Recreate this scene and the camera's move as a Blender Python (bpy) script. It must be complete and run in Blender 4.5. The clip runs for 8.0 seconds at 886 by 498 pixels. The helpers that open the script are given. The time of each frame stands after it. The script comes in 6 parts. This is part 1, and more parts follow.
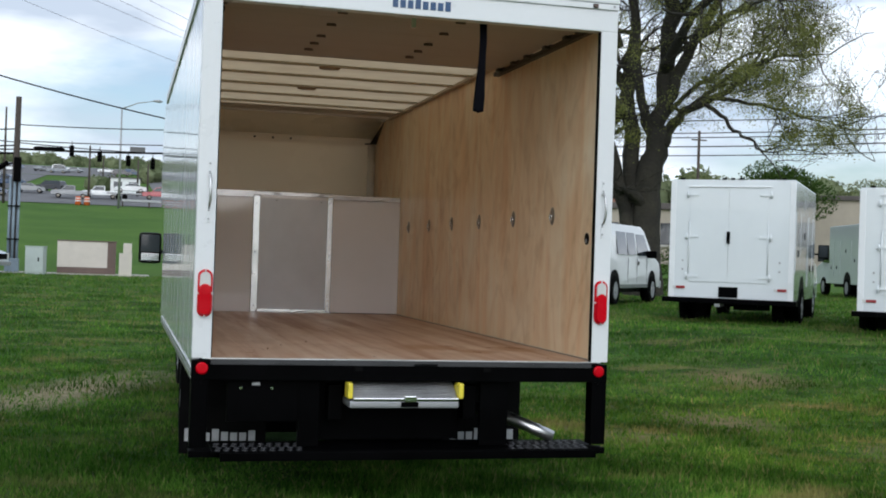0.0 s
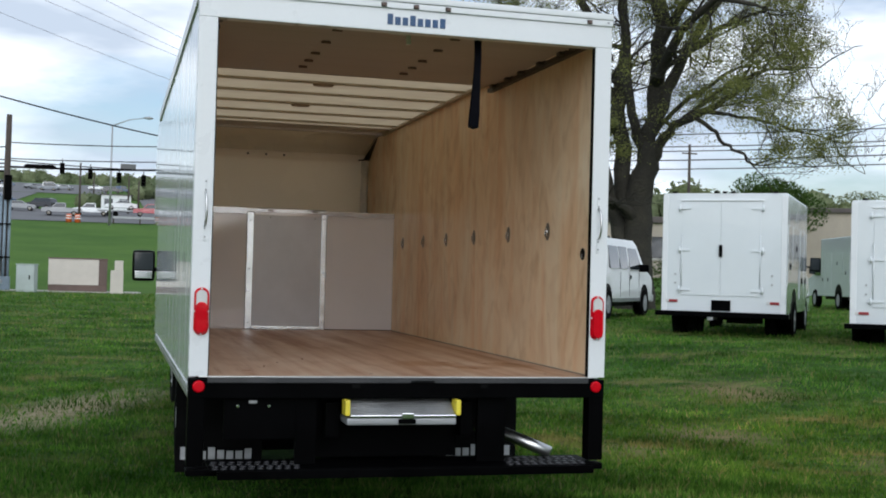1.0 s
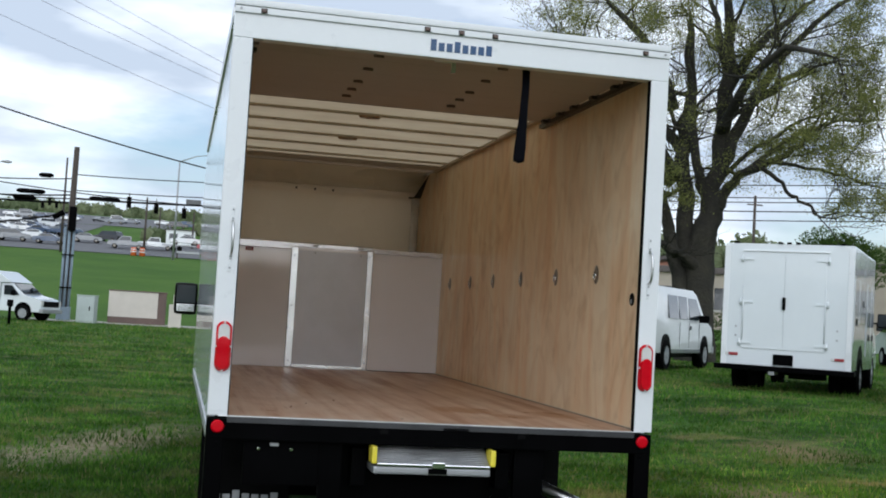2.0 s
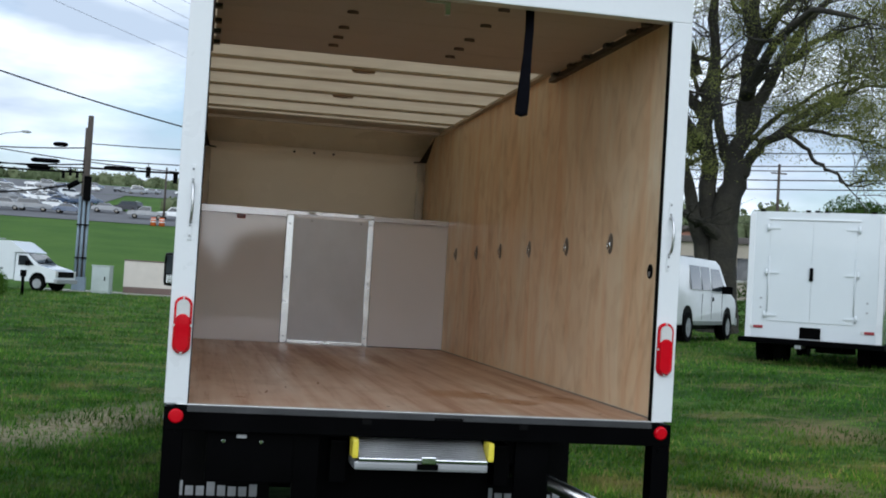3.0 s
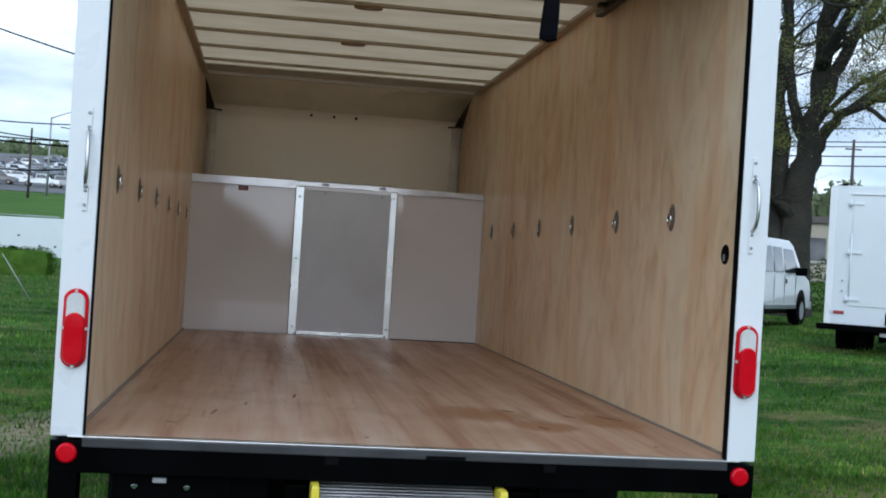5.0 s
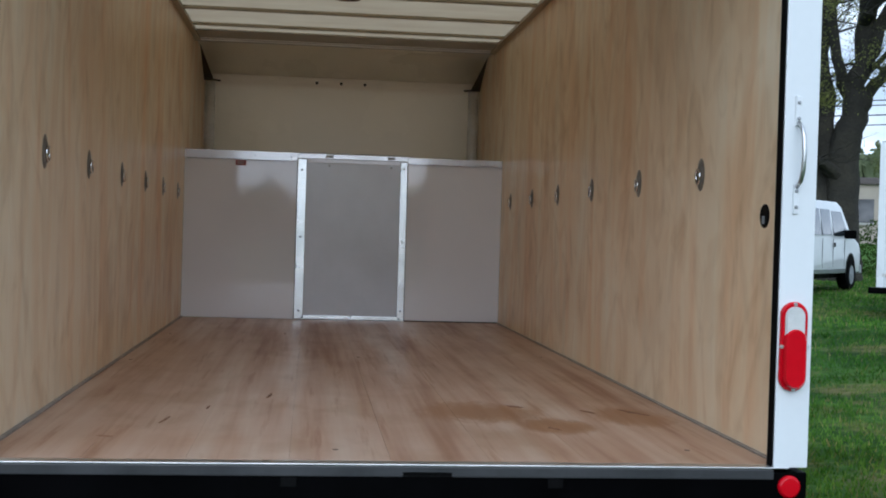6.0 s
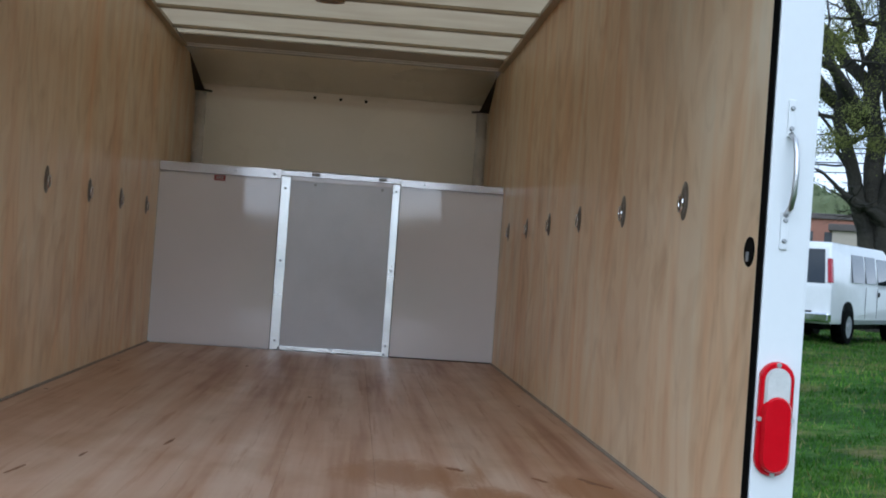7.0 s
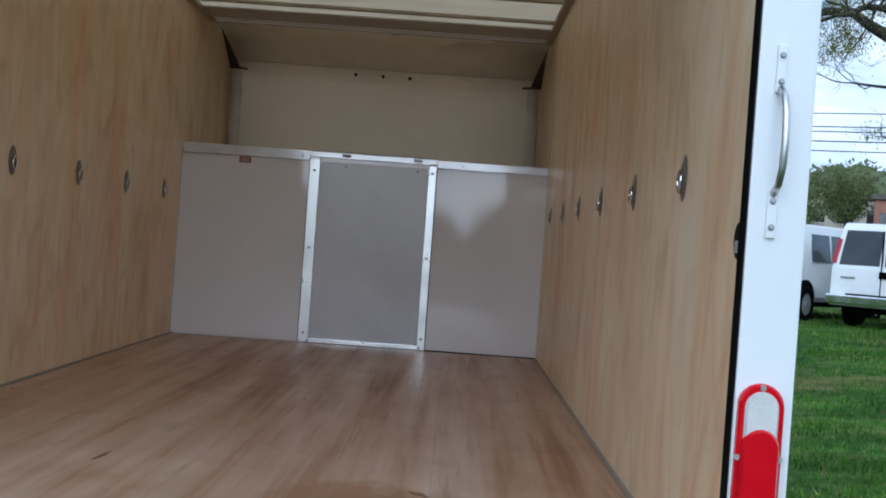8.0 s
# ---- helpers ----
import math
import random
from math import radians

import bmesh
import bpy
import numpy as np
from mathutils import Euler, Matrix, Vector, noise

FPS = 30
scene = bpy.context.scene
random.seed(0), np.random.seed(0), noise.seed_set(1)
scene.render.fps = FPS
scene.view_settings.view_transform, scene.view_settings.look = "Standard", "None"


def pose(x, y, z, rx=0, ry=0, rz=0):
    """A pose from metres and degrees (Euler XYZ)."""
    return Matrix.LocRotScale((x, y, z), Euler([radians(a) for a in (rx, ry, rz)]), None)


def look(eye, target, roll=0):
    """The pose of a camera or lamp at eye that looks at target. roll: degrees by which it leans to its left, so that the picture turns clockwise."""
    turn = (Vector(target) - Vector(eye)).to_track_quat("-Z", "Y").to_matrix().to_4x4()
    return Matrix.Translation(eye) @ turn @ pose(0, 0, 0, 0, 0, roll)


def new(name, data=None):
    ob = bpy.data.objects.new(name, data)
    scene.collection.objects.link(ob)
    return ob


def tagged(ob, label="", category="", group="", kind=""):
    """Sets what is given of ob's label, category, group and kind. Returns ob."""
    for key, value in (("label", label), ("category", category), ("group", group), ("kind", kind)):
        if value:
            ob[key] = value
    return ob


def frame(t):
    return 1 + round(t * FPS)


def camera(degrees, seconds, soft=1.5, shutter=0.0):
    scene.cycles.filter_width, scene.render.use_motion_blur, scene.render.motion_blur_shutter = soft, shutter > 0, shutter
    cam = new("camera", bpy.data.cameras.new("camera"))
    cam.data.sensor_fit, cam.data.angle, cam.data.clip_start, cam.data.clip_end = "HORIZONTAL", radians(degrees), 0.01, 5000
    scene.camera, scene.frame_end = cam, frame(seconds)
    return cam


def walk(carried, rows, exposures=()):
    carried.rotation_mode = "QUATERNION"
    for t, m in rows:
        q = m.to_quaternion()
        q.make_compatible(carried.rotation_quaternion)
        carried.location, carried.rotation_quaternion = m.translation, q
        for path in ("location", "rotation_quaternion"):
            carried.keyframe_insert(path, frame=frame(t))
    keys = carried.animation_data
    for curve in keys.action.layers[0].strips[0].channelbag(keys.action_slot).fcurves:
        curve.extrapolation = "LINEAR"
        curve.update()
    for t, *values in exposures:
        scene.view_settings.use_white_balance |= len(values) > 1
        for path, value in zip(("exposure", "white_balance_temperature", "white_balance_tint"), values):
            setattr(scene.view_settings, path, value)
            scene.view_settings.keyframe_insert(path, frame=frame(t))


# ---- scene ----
cam = camera(40.4, 8.0, soft=1.9)
EXPOSURES = [(0.0, 0.0, 6450, 12), (2.0, -0.03, 6350, 12), (3.5, -0.05, 6000, 10), (4.5, 0.02, 5800, 9.5), (6.0, 0.15, 5650, 9.5), (8.0, 0.18, 5480, 9.5)]
PATH = [
    (0, (-1.603, -6.719, 1.434), (-1.09, -4.786, 1.453), 1.9),
    (0.5, (-1.614, -6.707, 1.435), (-1.095, -4.776, 1.471), 1.8),
    (1, (-1.631, -6.714, 1.442), (-1.105, -4.785, 1.486), 1.5),
    (1.5, (-1.59, -6.614, 1.433), (-1.09, -4.677, 1.469), 1.7),
    (2, (-1.41, -6.354, 1.429), (-0.986, -4.402, 1.542), 3.4),
    (2.2, (-1.343, -6.251, 1.426), (-0.935, -4.293, 1.483), 3.5),
    (3.3, (-1.025, -5.383, 1.467), (-0.64, -3.421, 1.537), 3.6),
    (3.5, (-0.98, -5.263, 1.46), (-0.62, -3.297, 1.548), 4.5),
    (4, (-0.87, -4.886, 1.463), (-0.508, -2.92, 1.507), 4.4),
    (4.5, (-0.737, -4.496, 1.493), (-0.408, -2.523, 1.47), 2.3),
    (4.7, (-0.657, -4.334, 1.499), (-0.353, -2.357, 1.509), 3.2),
    (5.8, (-0.33, -3.547, 1.517), (-0.09, -1.562, 1.54), 2.5),
    (6, (-0.251, -3.389, 1.511), (-0.03, -1.401, 1.486), 1.7),
    (6.5, (-0.017, -3.066, 1.52), (0.122, -1.071, 1.529), 4.2),
    (7, (0.184, -2.7, 1.51), (0.328, -0.705, 1.536), 4.1),
    (7.5, (0.358, -2.391, 1.53), (0.393, -0.391, 1.522), 2.3),
    (8, (0.603, -2.141, 1.552), (0.584, -0.142, 1.541), 4.1),
]
walk(cam, [(t, look(eye, target, roll)) for t, eye, target, roll in PATH], EXPOSURES)

# ---- light ----
SUN_EL, SUN_AZ = 27.0, 190.0
world = bpy.data.worlds.new("sky")
scene.world = world
world.use_nodes = True
wn, wl = world.node_tree.nodes, world.node_tree.links
wn.clear()
w_out = wn.new("ShaderNodeOutputWorld")
w_bg = wn.new("ShaderNodeBackground")
w_sky = wn.new("ShaderNodeTexSky")
w_sky.sky_type = "NISHITA"
w_sky.sun_disc = False
w_sky.sun_elevation, w_sky.sun_rotation = radians(SUN_EL), radians(SUN_AZ)
w_sky.air_density, w_sky.dust_density, w_sky.ozone_density = 1.0, 1.5, 2.0
w_tc = wn.new("ShaderNodeTexCoord")
w_map = wn.new("ShaderNodeMapping")
w_map.inputs["Scale"].default_value = (1.0, 1.0, 3.6)
w_map.inputs["Rotation"].default_value = (0.0, 0.0, 0.6)
w_n1 = wn.new("ShaderNodeTexNoise")
w_n1.inputs["Scale"].default_value, w_n1.inputs["Detail"].default_value, w_n1.inputs["Roughness"].default_value = 2.6, 7.0, 0.55
w_n2 = wn.new("ShaderNodeTexNoise")
w_n2.inputs["Scale"].default_value, w_n2.inputs["Detail"].default_value = 4.2, 5.0
w_r1 = wn.new("ShaderNodeValToRGB")
w_r1.color_ramp.elements[0].position, w_r1.color_ramp.elements[1].position = 0.36, 0.52
w_r2 = wn.new("ShaderNodeValToRGB")
w_r2.color_ramp.elements[0].position, w_r2.color_ramp.elements[1].position = 0.40, 0.60
w_r2.color_ramp.elements[0].color = (4.9, 5.8, 6.9, 1)
w_r2.color_ramp.elements[1].color = (9.5, 10.3, 10.9, 1)
w_mix = wn.new("ShaderNodeMix")
w_mix.data_type = "RGBA"
wl.new(w_tc.outputs["Generated"], w_map.inputs["Vector"])
wl.new(w_map.outputs["Vector"], w_n1.inputs["Vector"])
wl.new(w_map.outputs["Vector"], w_n2.inputs["Vector"])
wl.new(w_n1.outputs["Fac"], w_r1.inputs["Fac"])
wl.new(w_n2.outputs["Fac"], w_r2.inputs["Fac"])
wl.new(w_r1.outputs["Color"], w_mix.inputs["Factor"])
wl.new(w_sky.outputs["Color"], w_mix.inputs["A"])
wl.new(w_r2.outputs["Color"], w_mix.inputs["B"])
wl.new(w_mix.outputs["Result"], w_bg.inputs["Color"])
w_bg.inputs["Strength"].default_value = 0.128
wl.new(w_bg.outputs["Background"], w_out.inputs["Surface"])

sun_data = bpy.data.lights.new("sun", "SUN")
sun_data.energy, sun_data.angle, sun_data.color = 1.45, radians(60), (0.94, 0.98, 1.0)
sun = new("sun", sun_data)
sun.matrix_world = look(Vector((math.sin(radians(SUN_AZ)), math.cos(radians(SUN_AZ)), math.tan(radians(SUN_EL)))) * 40, (0, 0, 0))


# ---- materials ----
def grain(nt, scale, stretch=(1, 1, 1), detail=5.0, rough=0.55, distort=0.0, coord="Object"):
    tc = nt.nodes.new("ShaderNodeTexCoord")
    mp = nt.nodes.new("ShaderNodeMapping")
    mp.inputs["Scale"].default_value = stretch
    nz = nt.nodes.new("ShaderNodeTexNoise")
    nz.inputs["Scale"].default_value, nz.inputs["Detail"].default_value = scale, detail
    nz.inputs["Roughness"].default_value, nz.inputs["Distortion"].default_value = rough, distort
    nt.links.new(tc.outputs[coord], mp.inputs["Vector"])
    nt.links.new(mp.outputs["Vector"], nz.inputs["Vector"])
    return nz.outputs["Fac"]


def ramp(nt, fac, stops):
    r = nt.nodes.new("ShaderNodeValToRGB")
    els = r.color_ramp.elements
    while len(els) < len(stops):
        els.new(0.5)
    for e, (p, c) in zip(els, stops):
        e.position, e.color = p, (*c, 1)
    nt.links.new(fac, r.inputs["Fac"])
    return r.outputs["Color"]


def blend(nt, fac, a, b, how="MIX"):
    m = nt.nodes.new("ShaderNodeMix")
    m.data_type, m.blend_type = "RGBA", how
    for sock, v in ((m.inputs["Factor"], fac), (m.inputs["A"], a), (m.inputs["B"], b)):
        if isinstance(v, bpy.types.NodeSocket):
            nt.links.new(v, sock)
        elif isinstance(v, tuple):
            sock.default_value = (*v, 1)
        else:
            sock.default_value = v
    return m.outputs["Result"]


def base_mat(name):
    m = bpy.data.materials.new(name)
    m.use_nodes = True
    return m, m.node_tree, m.node_tree.nodes["Principled BSDF"]


def put_bump(nt, bsdf, fac, strength, dist):
    b = nt.nodes.new("ShaderNodeBump")
    b.inputs["Strength"].default_value, b.inputs["Distance"].default_value = strength, dist
    nt.links.new(fac, b.inputs["Height"])
    nt.links.new(b.outputs["Normal"], bsdf.inputs["Normal"])


def surface(name, colour, rough=0.5, metal=0.0, vary=0.12, scale=3.0, fine=60.0, bump=0.1, dist=0.002, coat=0.0, rvary=0.1):
    m, nt, b = base_mat(name)
    dark = tuple(c * (1 - vary) for c in colour)
    lite = tuple(min(1, c * (1 + vary)) for c in colour)
    n1 = grain(nt, scale)
    n2 = grain(nt, fine, detail=3)
    c1 = ramp(nt, n1, [(0.3, dark), (0.7, lite)])
    c2 = ramp(nt, n2, [(0.3, tuple([1 - vary * 0.6] * 3)), (0.7, (1, 1, 1))])
    nt.links.new(blend(nt, 1.0, c1, c2, "MULTIPLY"), b.inputs["Base Color"])
    rr = ramp(nt, n1, [(0.3, tuple([max(0, rough - rvary)] * 3)), (0.7, tuple([min(1, rough + rvary)] * 3))])
    nt.links.new(rr, b.inputs["Roughness"])
    b.inputs["Metallic"].default_value = metal
    b.inputs["Coat Weight"].default_value = coat
    if bump:
        put_bump(nt, b, n2, bump, dist)
    return m


def plywood(name, axis, light, mid, dark, rough, figure=0.6, band=4.5, fig=1.3, rings_n=34.0, hairs=24.0, run=0.9, sway=1.0, dashes=0.4):
    """Sheet timber whose grain runs along an axis (1: y, 2: z), with wavy figure, streaks and blotches."""
    m, nt, b = base_mat(name)

    def along(across, run):
        v = [across, across, across]
        v[axis] = run
        return tuple(v)

    oi = nt.nodes.new("ShaderNodeObjectInfo")
    n_fig = grain(nt, 1.0, along(fig, 0.65), 2.0, 0.45, 1.5 * sway)
    n_str = grain(nt, 1.0, along(band, run), 3.0, 0.55, 0.9 * sway)
    n_dash = grain(nt, 1.0, along(band * 3.2, run * 3.4), 3.0, 0.6, 0.8 * sway)
    n_hair = grain(nt, 1.0, along(hairs * 2, 1.6), 3.0, 0.6)
    n_big = grain(nt, 1.3, detail=4, rough=0.6, distort=0.6)
    n_blot = grain(nt, 1.0, along(5.5, 2.6), 3.0, 0.55, 1.2 * sway)
    rings = nt.nodes.new("ShaderNodeMath")
    rings.operation = "MULTIPLY_ADD"
    rings.inputs[1].default_value = rings_n
    nt.links.new(n_fig, rings.inputs[0])
    nt.links.new(oi.outputs["Random"], rings.inputs[2])
    sn = nt.nodes.new("ShaderNodeMath")
    sn.operation = "SINE"
    nt.links.new(rings.outputs[0], sn.inputs[0])
    c_str = ramp(nt, n_str, [(0.28, dark), (0.48, mid), (0.70, light)])
    c_ring = ramp(nt, sn.outputs[0], [(0.0, (1, 1, 1)), (0.45, (0.97, 0.95, 0.92)), (0.9, (0.80, 0.70, 0.58))])
    c = blend(nt, figure, c_str, c_ring, "MULTIPLY")
    c = blend(nt, dashes, c, ramp(nt, n_dash, [(0.30, (0.74, 0.60, 0.48)), (0.42, (1, 1, 1)), (0.62, (1, 1, 1)), (0.75, (0.93, 0.88, 0.80))]), "MULTIPLY")
    c = blend(nt, 0.3, c, ramp(nt, n_hair, [(0.3, (0.94, 0.92, 0.89)), (0.65, (1, 1, 1))]), "MULTIPLY")
    c = blend(nt, 0.85, c, ramp(nt, n_blot, [(0.32, (0.84, 0.79, 0.72)), (0.5, (1, 1, 1))]), "MULTIPLY")
    c = blend(nt, 0.9, c, ramp(nt, n_big, [(0.3, (0.86, 0.77, 0.68)), (0.7, (1.0, 1.0, 1.0))]), "MULTIPLY")
    c = blend(nt, 0.3, c, ramp(nt, oi.outputs["Random"], [(0.0, (0.86, 0.80, 0.76)), (1.0, (1.0, 1.0, 1.0))]), "MULTIPLY")
    nt.links.new(c, b.inputs["Base Color"])
    rr = ramp(nt, n_str, [(0.3, (rough + 0.1,) * 3), (0.7, (rough - 0.05,) * 3)])
    nt.links.new(rr, b.inputs["Roughness"])
    put_bump(nt, b, n_hair, 0.15, 0.002)
    return m, nt, b, c


M_WALL = plywood("pine_plywood", 2, (0.97, 0.865, 0.66), (0.96, 0.79, 0.56), (0.92, 0.66, 0.41), 0.38, 0.30, band=3.4, hairs=15.0, run=0.6, dashes=0.2)[0]
M_FLOOR, nt, b, c = plywood("hardwood_floor", 1, (0.61, 0.475, 0.37), (0.525, 0.355, 0.255), (0.34, 0.185, 0.11), 0.40, 0.1, 8.5, 1.3, 30.0, 36.0, 0.36, 0.16, 0.85)
# damp brown stains near the tail of the floor
tc = nt.nodes.new("ShaderNodeTexCoord")
for cx, cy, reach, sy in ((0.38, 1.03, 0.38, 0.85), (0.62, 0.72, 0.22, 0.8), (0.95, 0.95, 0.25, 0.7)):
    sp = nt.nodes.new("ShaderNodeVectorMath")
    sp.operation = "DISTANCE"
    sp.inputs[1].default_value = (cx, cy * sy, 0.0)
    mp = nt.nodes.new("ShaderNodeMapping")
    mp.inputs["Scale"].default_value = (1.0, sy, 0.0)
    nt.links.new(tc.outputs["Object"], mp.inputs["Vector"])
    nt.links.new(mp.outputs["Vector"], sp.inputs[0])
    near = ramp(nt, sp.outputs["Value"], [(0.05, (1, 1, 1)), (reach, (0, 0, 0))])
    wob = nt.nodes.new("ShaderNodeMath")
    wob.operation = "MULTIPLY"
    nt.links.new(near, wob.inputs[0])
    nt.links.new(grain(nt, 7.5, (2.4, 0.8, 1), 8.0, 0.78, 0.9), wob.inputs[1])
    stain = ramp(nt, wob.outputs[0], [(0.20, (0, 0, 0)), (0.27, (0.5, 0.5, 0.5)), (0.38, (0.9, 0.9, 0.9))])
    c = blend(nt, stain, c, (0.31, 0.15, 0.07))
nt.links.new(c, b.inputs["Base Color"])

M_WHITE = surface("white_body_paint", (0.69, 0.73, 0.745), 0.14, vary=0.02, scale=1.2, fine=9, bump=0.03, dist=0.004, coat=0.6, rvary=0.04)
M_SIDE = surface("white_gloss_panel", (0.80, 0.83, 0.83), 0.05, vary=0.02, scale=1.2, fine=2.2, bump=0.0, rvary=0.02)
M_SIDE.node_tree.nodes["Principled BSDF"].inputs["Specular IOR Level"].default_value = 0.2
put_bump(M_SIDE.node_tree, M_SIDE.node_tree.nodes["Principled BSDF"], grain(M_SIDE.node_tree, 1.0, (1.0, 4.5, 0.6), 2.0), 0.35, 0.012)
M_FRAME = surface("white_powder_coat", (0.74, 0.76, 0.77), 0.32, vary=0.03, scale=2.0, fine=40, bump=0.04, dist=0.001)
M_BLACK = surface("black_steel", (0.0013, 0.0013, 0.0016), 0.42, vary=0.3, scale=4.0, fine=50, bump=0.15, dist=0.001)
M_RUBBER = surface("black_rubber", (0.006, 0.006, 0.006), 0.75, vary=0.3, scale=6.0, fine=80, bump=0.2, dist=0.001)
M_ALU = surface("brushed_aluminium", (0.66, 0.66, 0.66), 0.34, 1.0, vary=0.2, scale=3.0, fine=90, bump=0.08, dist=0.001)
M_CHROME = surface("polished_steel", (0.75, 0.76, 0.78), 0.12, 1.0, vary=0.04, scale=3.0, fine=40, bump=0.0)
M_PANEL = surface("grey_beige_laminate", (0.77, 0.745, 0.76), 0.05, vary=0.03, scale=1.6, fine=160, bump=0.0, rvary=0.01)
M_DOORP = surface("grey_door_laminate", (0.64, 0.65, 0.70), 0.2, vary=0.06, scale=3.0, fine=180, bump=0.2, dist=0.001)
M_NOSE = surface("beige_gelcoat", (0.80, 0.745, 0.65), 0.25, vary=0.05, scale=1.6, fine=25, bump=0.05, dist=0.002)
M_OHDOOR = surface("taupe_door_underside", (0.40, 0.36, 0.31), 0.5, vary=0.05, scale=2.0, fine=60, bump=0.05)
M_OVERLAP = surface("grey_roof_overlap", (0.52, 0.48, 0.41), 0.55, vary=0.08, scale=4.0, fine=60, bump=0.05)
M_DOME = surface("brown_dome_lens", (0.30, 0.21, 0.13), 0.35, vary=0.1, scale=9.0, fine=60, bump=0.05)
# shaded copy of the nose gelcoat: it passes less daylight, so the cove stays dim
M_COVE = surface("shaded_beige_gelcoat", (0.86, 0.79, 0.66), 0.30, vary=0.05, scale=1.6, fine=25, bump=0.05, dist=0.002)
M_STRIP = surface("polished_aluminium_strip", (0.66, 0.66, 0.65), 0.24, 1.0, vary=0.10, scale=6.0, fine=90, bump=0.06, dist=0.001, rvary=0.05)
M_CAPPING = surface("dull_aluminium_capping", (0.60, 0.58, 0.575), 0.14, 0.35, vary=0.10, scale=6.0, fine=90, bump=0.0, rvary=0.03)
M_POST = surface("satin_grey_post", (0.82, 0.80, 0.77), 0.28, 0.0, vary=0.06, scale=5.0, fine=40, bump=0.05)
M_SILL = surface("dull_steel_sill", (0.045, 0.045, 0.048), 0.40, 0.2, vary=0.2, scale=5.0, fine=60, bump=0.1, dist=0.001)
# stud colour raised above the black steel for the light the studs catch
M_STUD = surface("lit_black_tread", (0.030, 0.030, 0.033), 0.38, vary=0.3, scale=9.0, fine=60, bump=0.1, dist=0.001)
M_BOW = surface("galvanised_bow", (0.47, 0.41, 0.31), 0.5, 0.2, vary=0.12, scale=5.0, fine=60, bump=0.1)
M_PLATE = surface("weathered_steel_plate", (0.26, 0.235, 0.20), 0.42, 0.45, vary=0.35, scale=25, fine=120, bump=0.2, dist=0.001)
M_CAULK = surface("grey_caulk", (0.31, 0.27, 0.23), 0.7, vary=0.25, scale=9, fine=60, bump=0.2, dist=0.001)
M_TRACK = surface("dark_greased_track", (0.045, 0.036, 0.028), 0.5, vary=0.4, scale=8, fine=60)
M_RED = surface("red_lens", (0.55, 0.001, 0.010), 0.16, vary=0.08, scale=12, fine=120, bump=0.25, dist=0.001)
M_LAMP = surface("dull_red_lamp", (0.36, 0.012, 0.025), 0.2, vary=0.15, scale=8, fine=60)
M_CLEAR = surface("clear_lens", (0.62, 0.62, 0.6), 0.15, vary=0.1, scale=20, fine=150, bump=0.4, dist=0.001)
M_YELLOW = surface("yellow_paint", (0.75, 0.62, 0.05), 0.4, vary=0.1, scale=10, fine=80)
M_BLUE = surface("navy_vinyl", (0.02, 0.07, 0.17), 0.4, vary=0.1)
M_GREYV = surface("pale_grey_vinyl", (0.42, 0.43, 0.44), 0.5, vary=0.15, scale=14)
M_GOUGE = surface("dark_wood_scar", (0.24, 0.12, 0.065), 0.7, vary=0.3, scale=30)
M_LABEL = surface("dark_red_label", (0.32, 0.03, 0.035), 0.5, vary=0.3, scale=40)
M_GLASS = surface("dark_window_glass", (0.02, 0.025, 0.03), 0.06, vary=0.1, bump=0.0, coat=0.5)
M_TINT = surface("grey_window_glass", (0.028, 0.036, 0.042), 0.06, vary=0.2, bump=0.0, coat=0.5)
M_WEB = surface("black_webbing", (0.005, 0.005, 0.007), 0.85, vary=0.3, scale=60, fine=200, bump=0.4)
M_BARK = surface("grey_brown_bark", (0.034, 0.031, 0.022), 0.9, vary=0.6, scale=1.6, fine=11, bump=0.9, dist=0.06)
M_POLE = surface("weathered_pole", (0.07, 0.055, 0.045), 0.85, vary=0.3, scale=3, fine=30, bump=0.4, dist=0.01)
M_CONDUIT = surface("blue_grey_conduit", (0.20, 0.26, 0.31), 0.55, vary=0.15, scale=2, fine=30)
M_CABINET = surface("pale_green_cabinet", (0.42, 0.48, 0.46), 0.5, vary=0.08, scale=2, fine=20)
M_SHED = surface("cream_sheet_metal", (0.58, 0.53, 0.47), 0.55, vary=0.06, scale=1.5, fine=20)
M_BROWN = surface("brown_metal", (0.13, 0.085, 0.07), 0.6, vary=0.15, scale=2, fine=20)
M_CONC = surface("pale_concrete", (0.42, 0.40, 0.37), 0.85, vary=0.15, scale=1.5, fine=20, bump=0.3, dist=0.005)
M_ROAD = surface("worn_asphalt", (0.14, 0.14, 0.145), 0.9, vary=0.2, scale=0.15, fine=4, bump=0.2, dist=0.01)
M_GALV = surface("galvanised_steel", (0.38, 0.39, 0.40), 0.5, 0.6, vary=0.1, scale=1, fine=10)
M_ORANGE = surface("orange_plastic", (0.65, 0.13, 0.03), 0.5, vary=0.1)
M_ROOFT = surface("brown_roof", (0.10, 0.085, 0.08), 0.8, vary=0.2, scale=0.6, fine=6)
M_TAN = surface("tan_render_wall", (0.40, 0.35, 0.29), 0.85, vary=0.1, scale=0.5, fine=6)
M_BRICK = surface("red_brick_wall", (0.30, 0.14, 0.10), 0.85, vary=0.2, scale=0.6, fine=8)

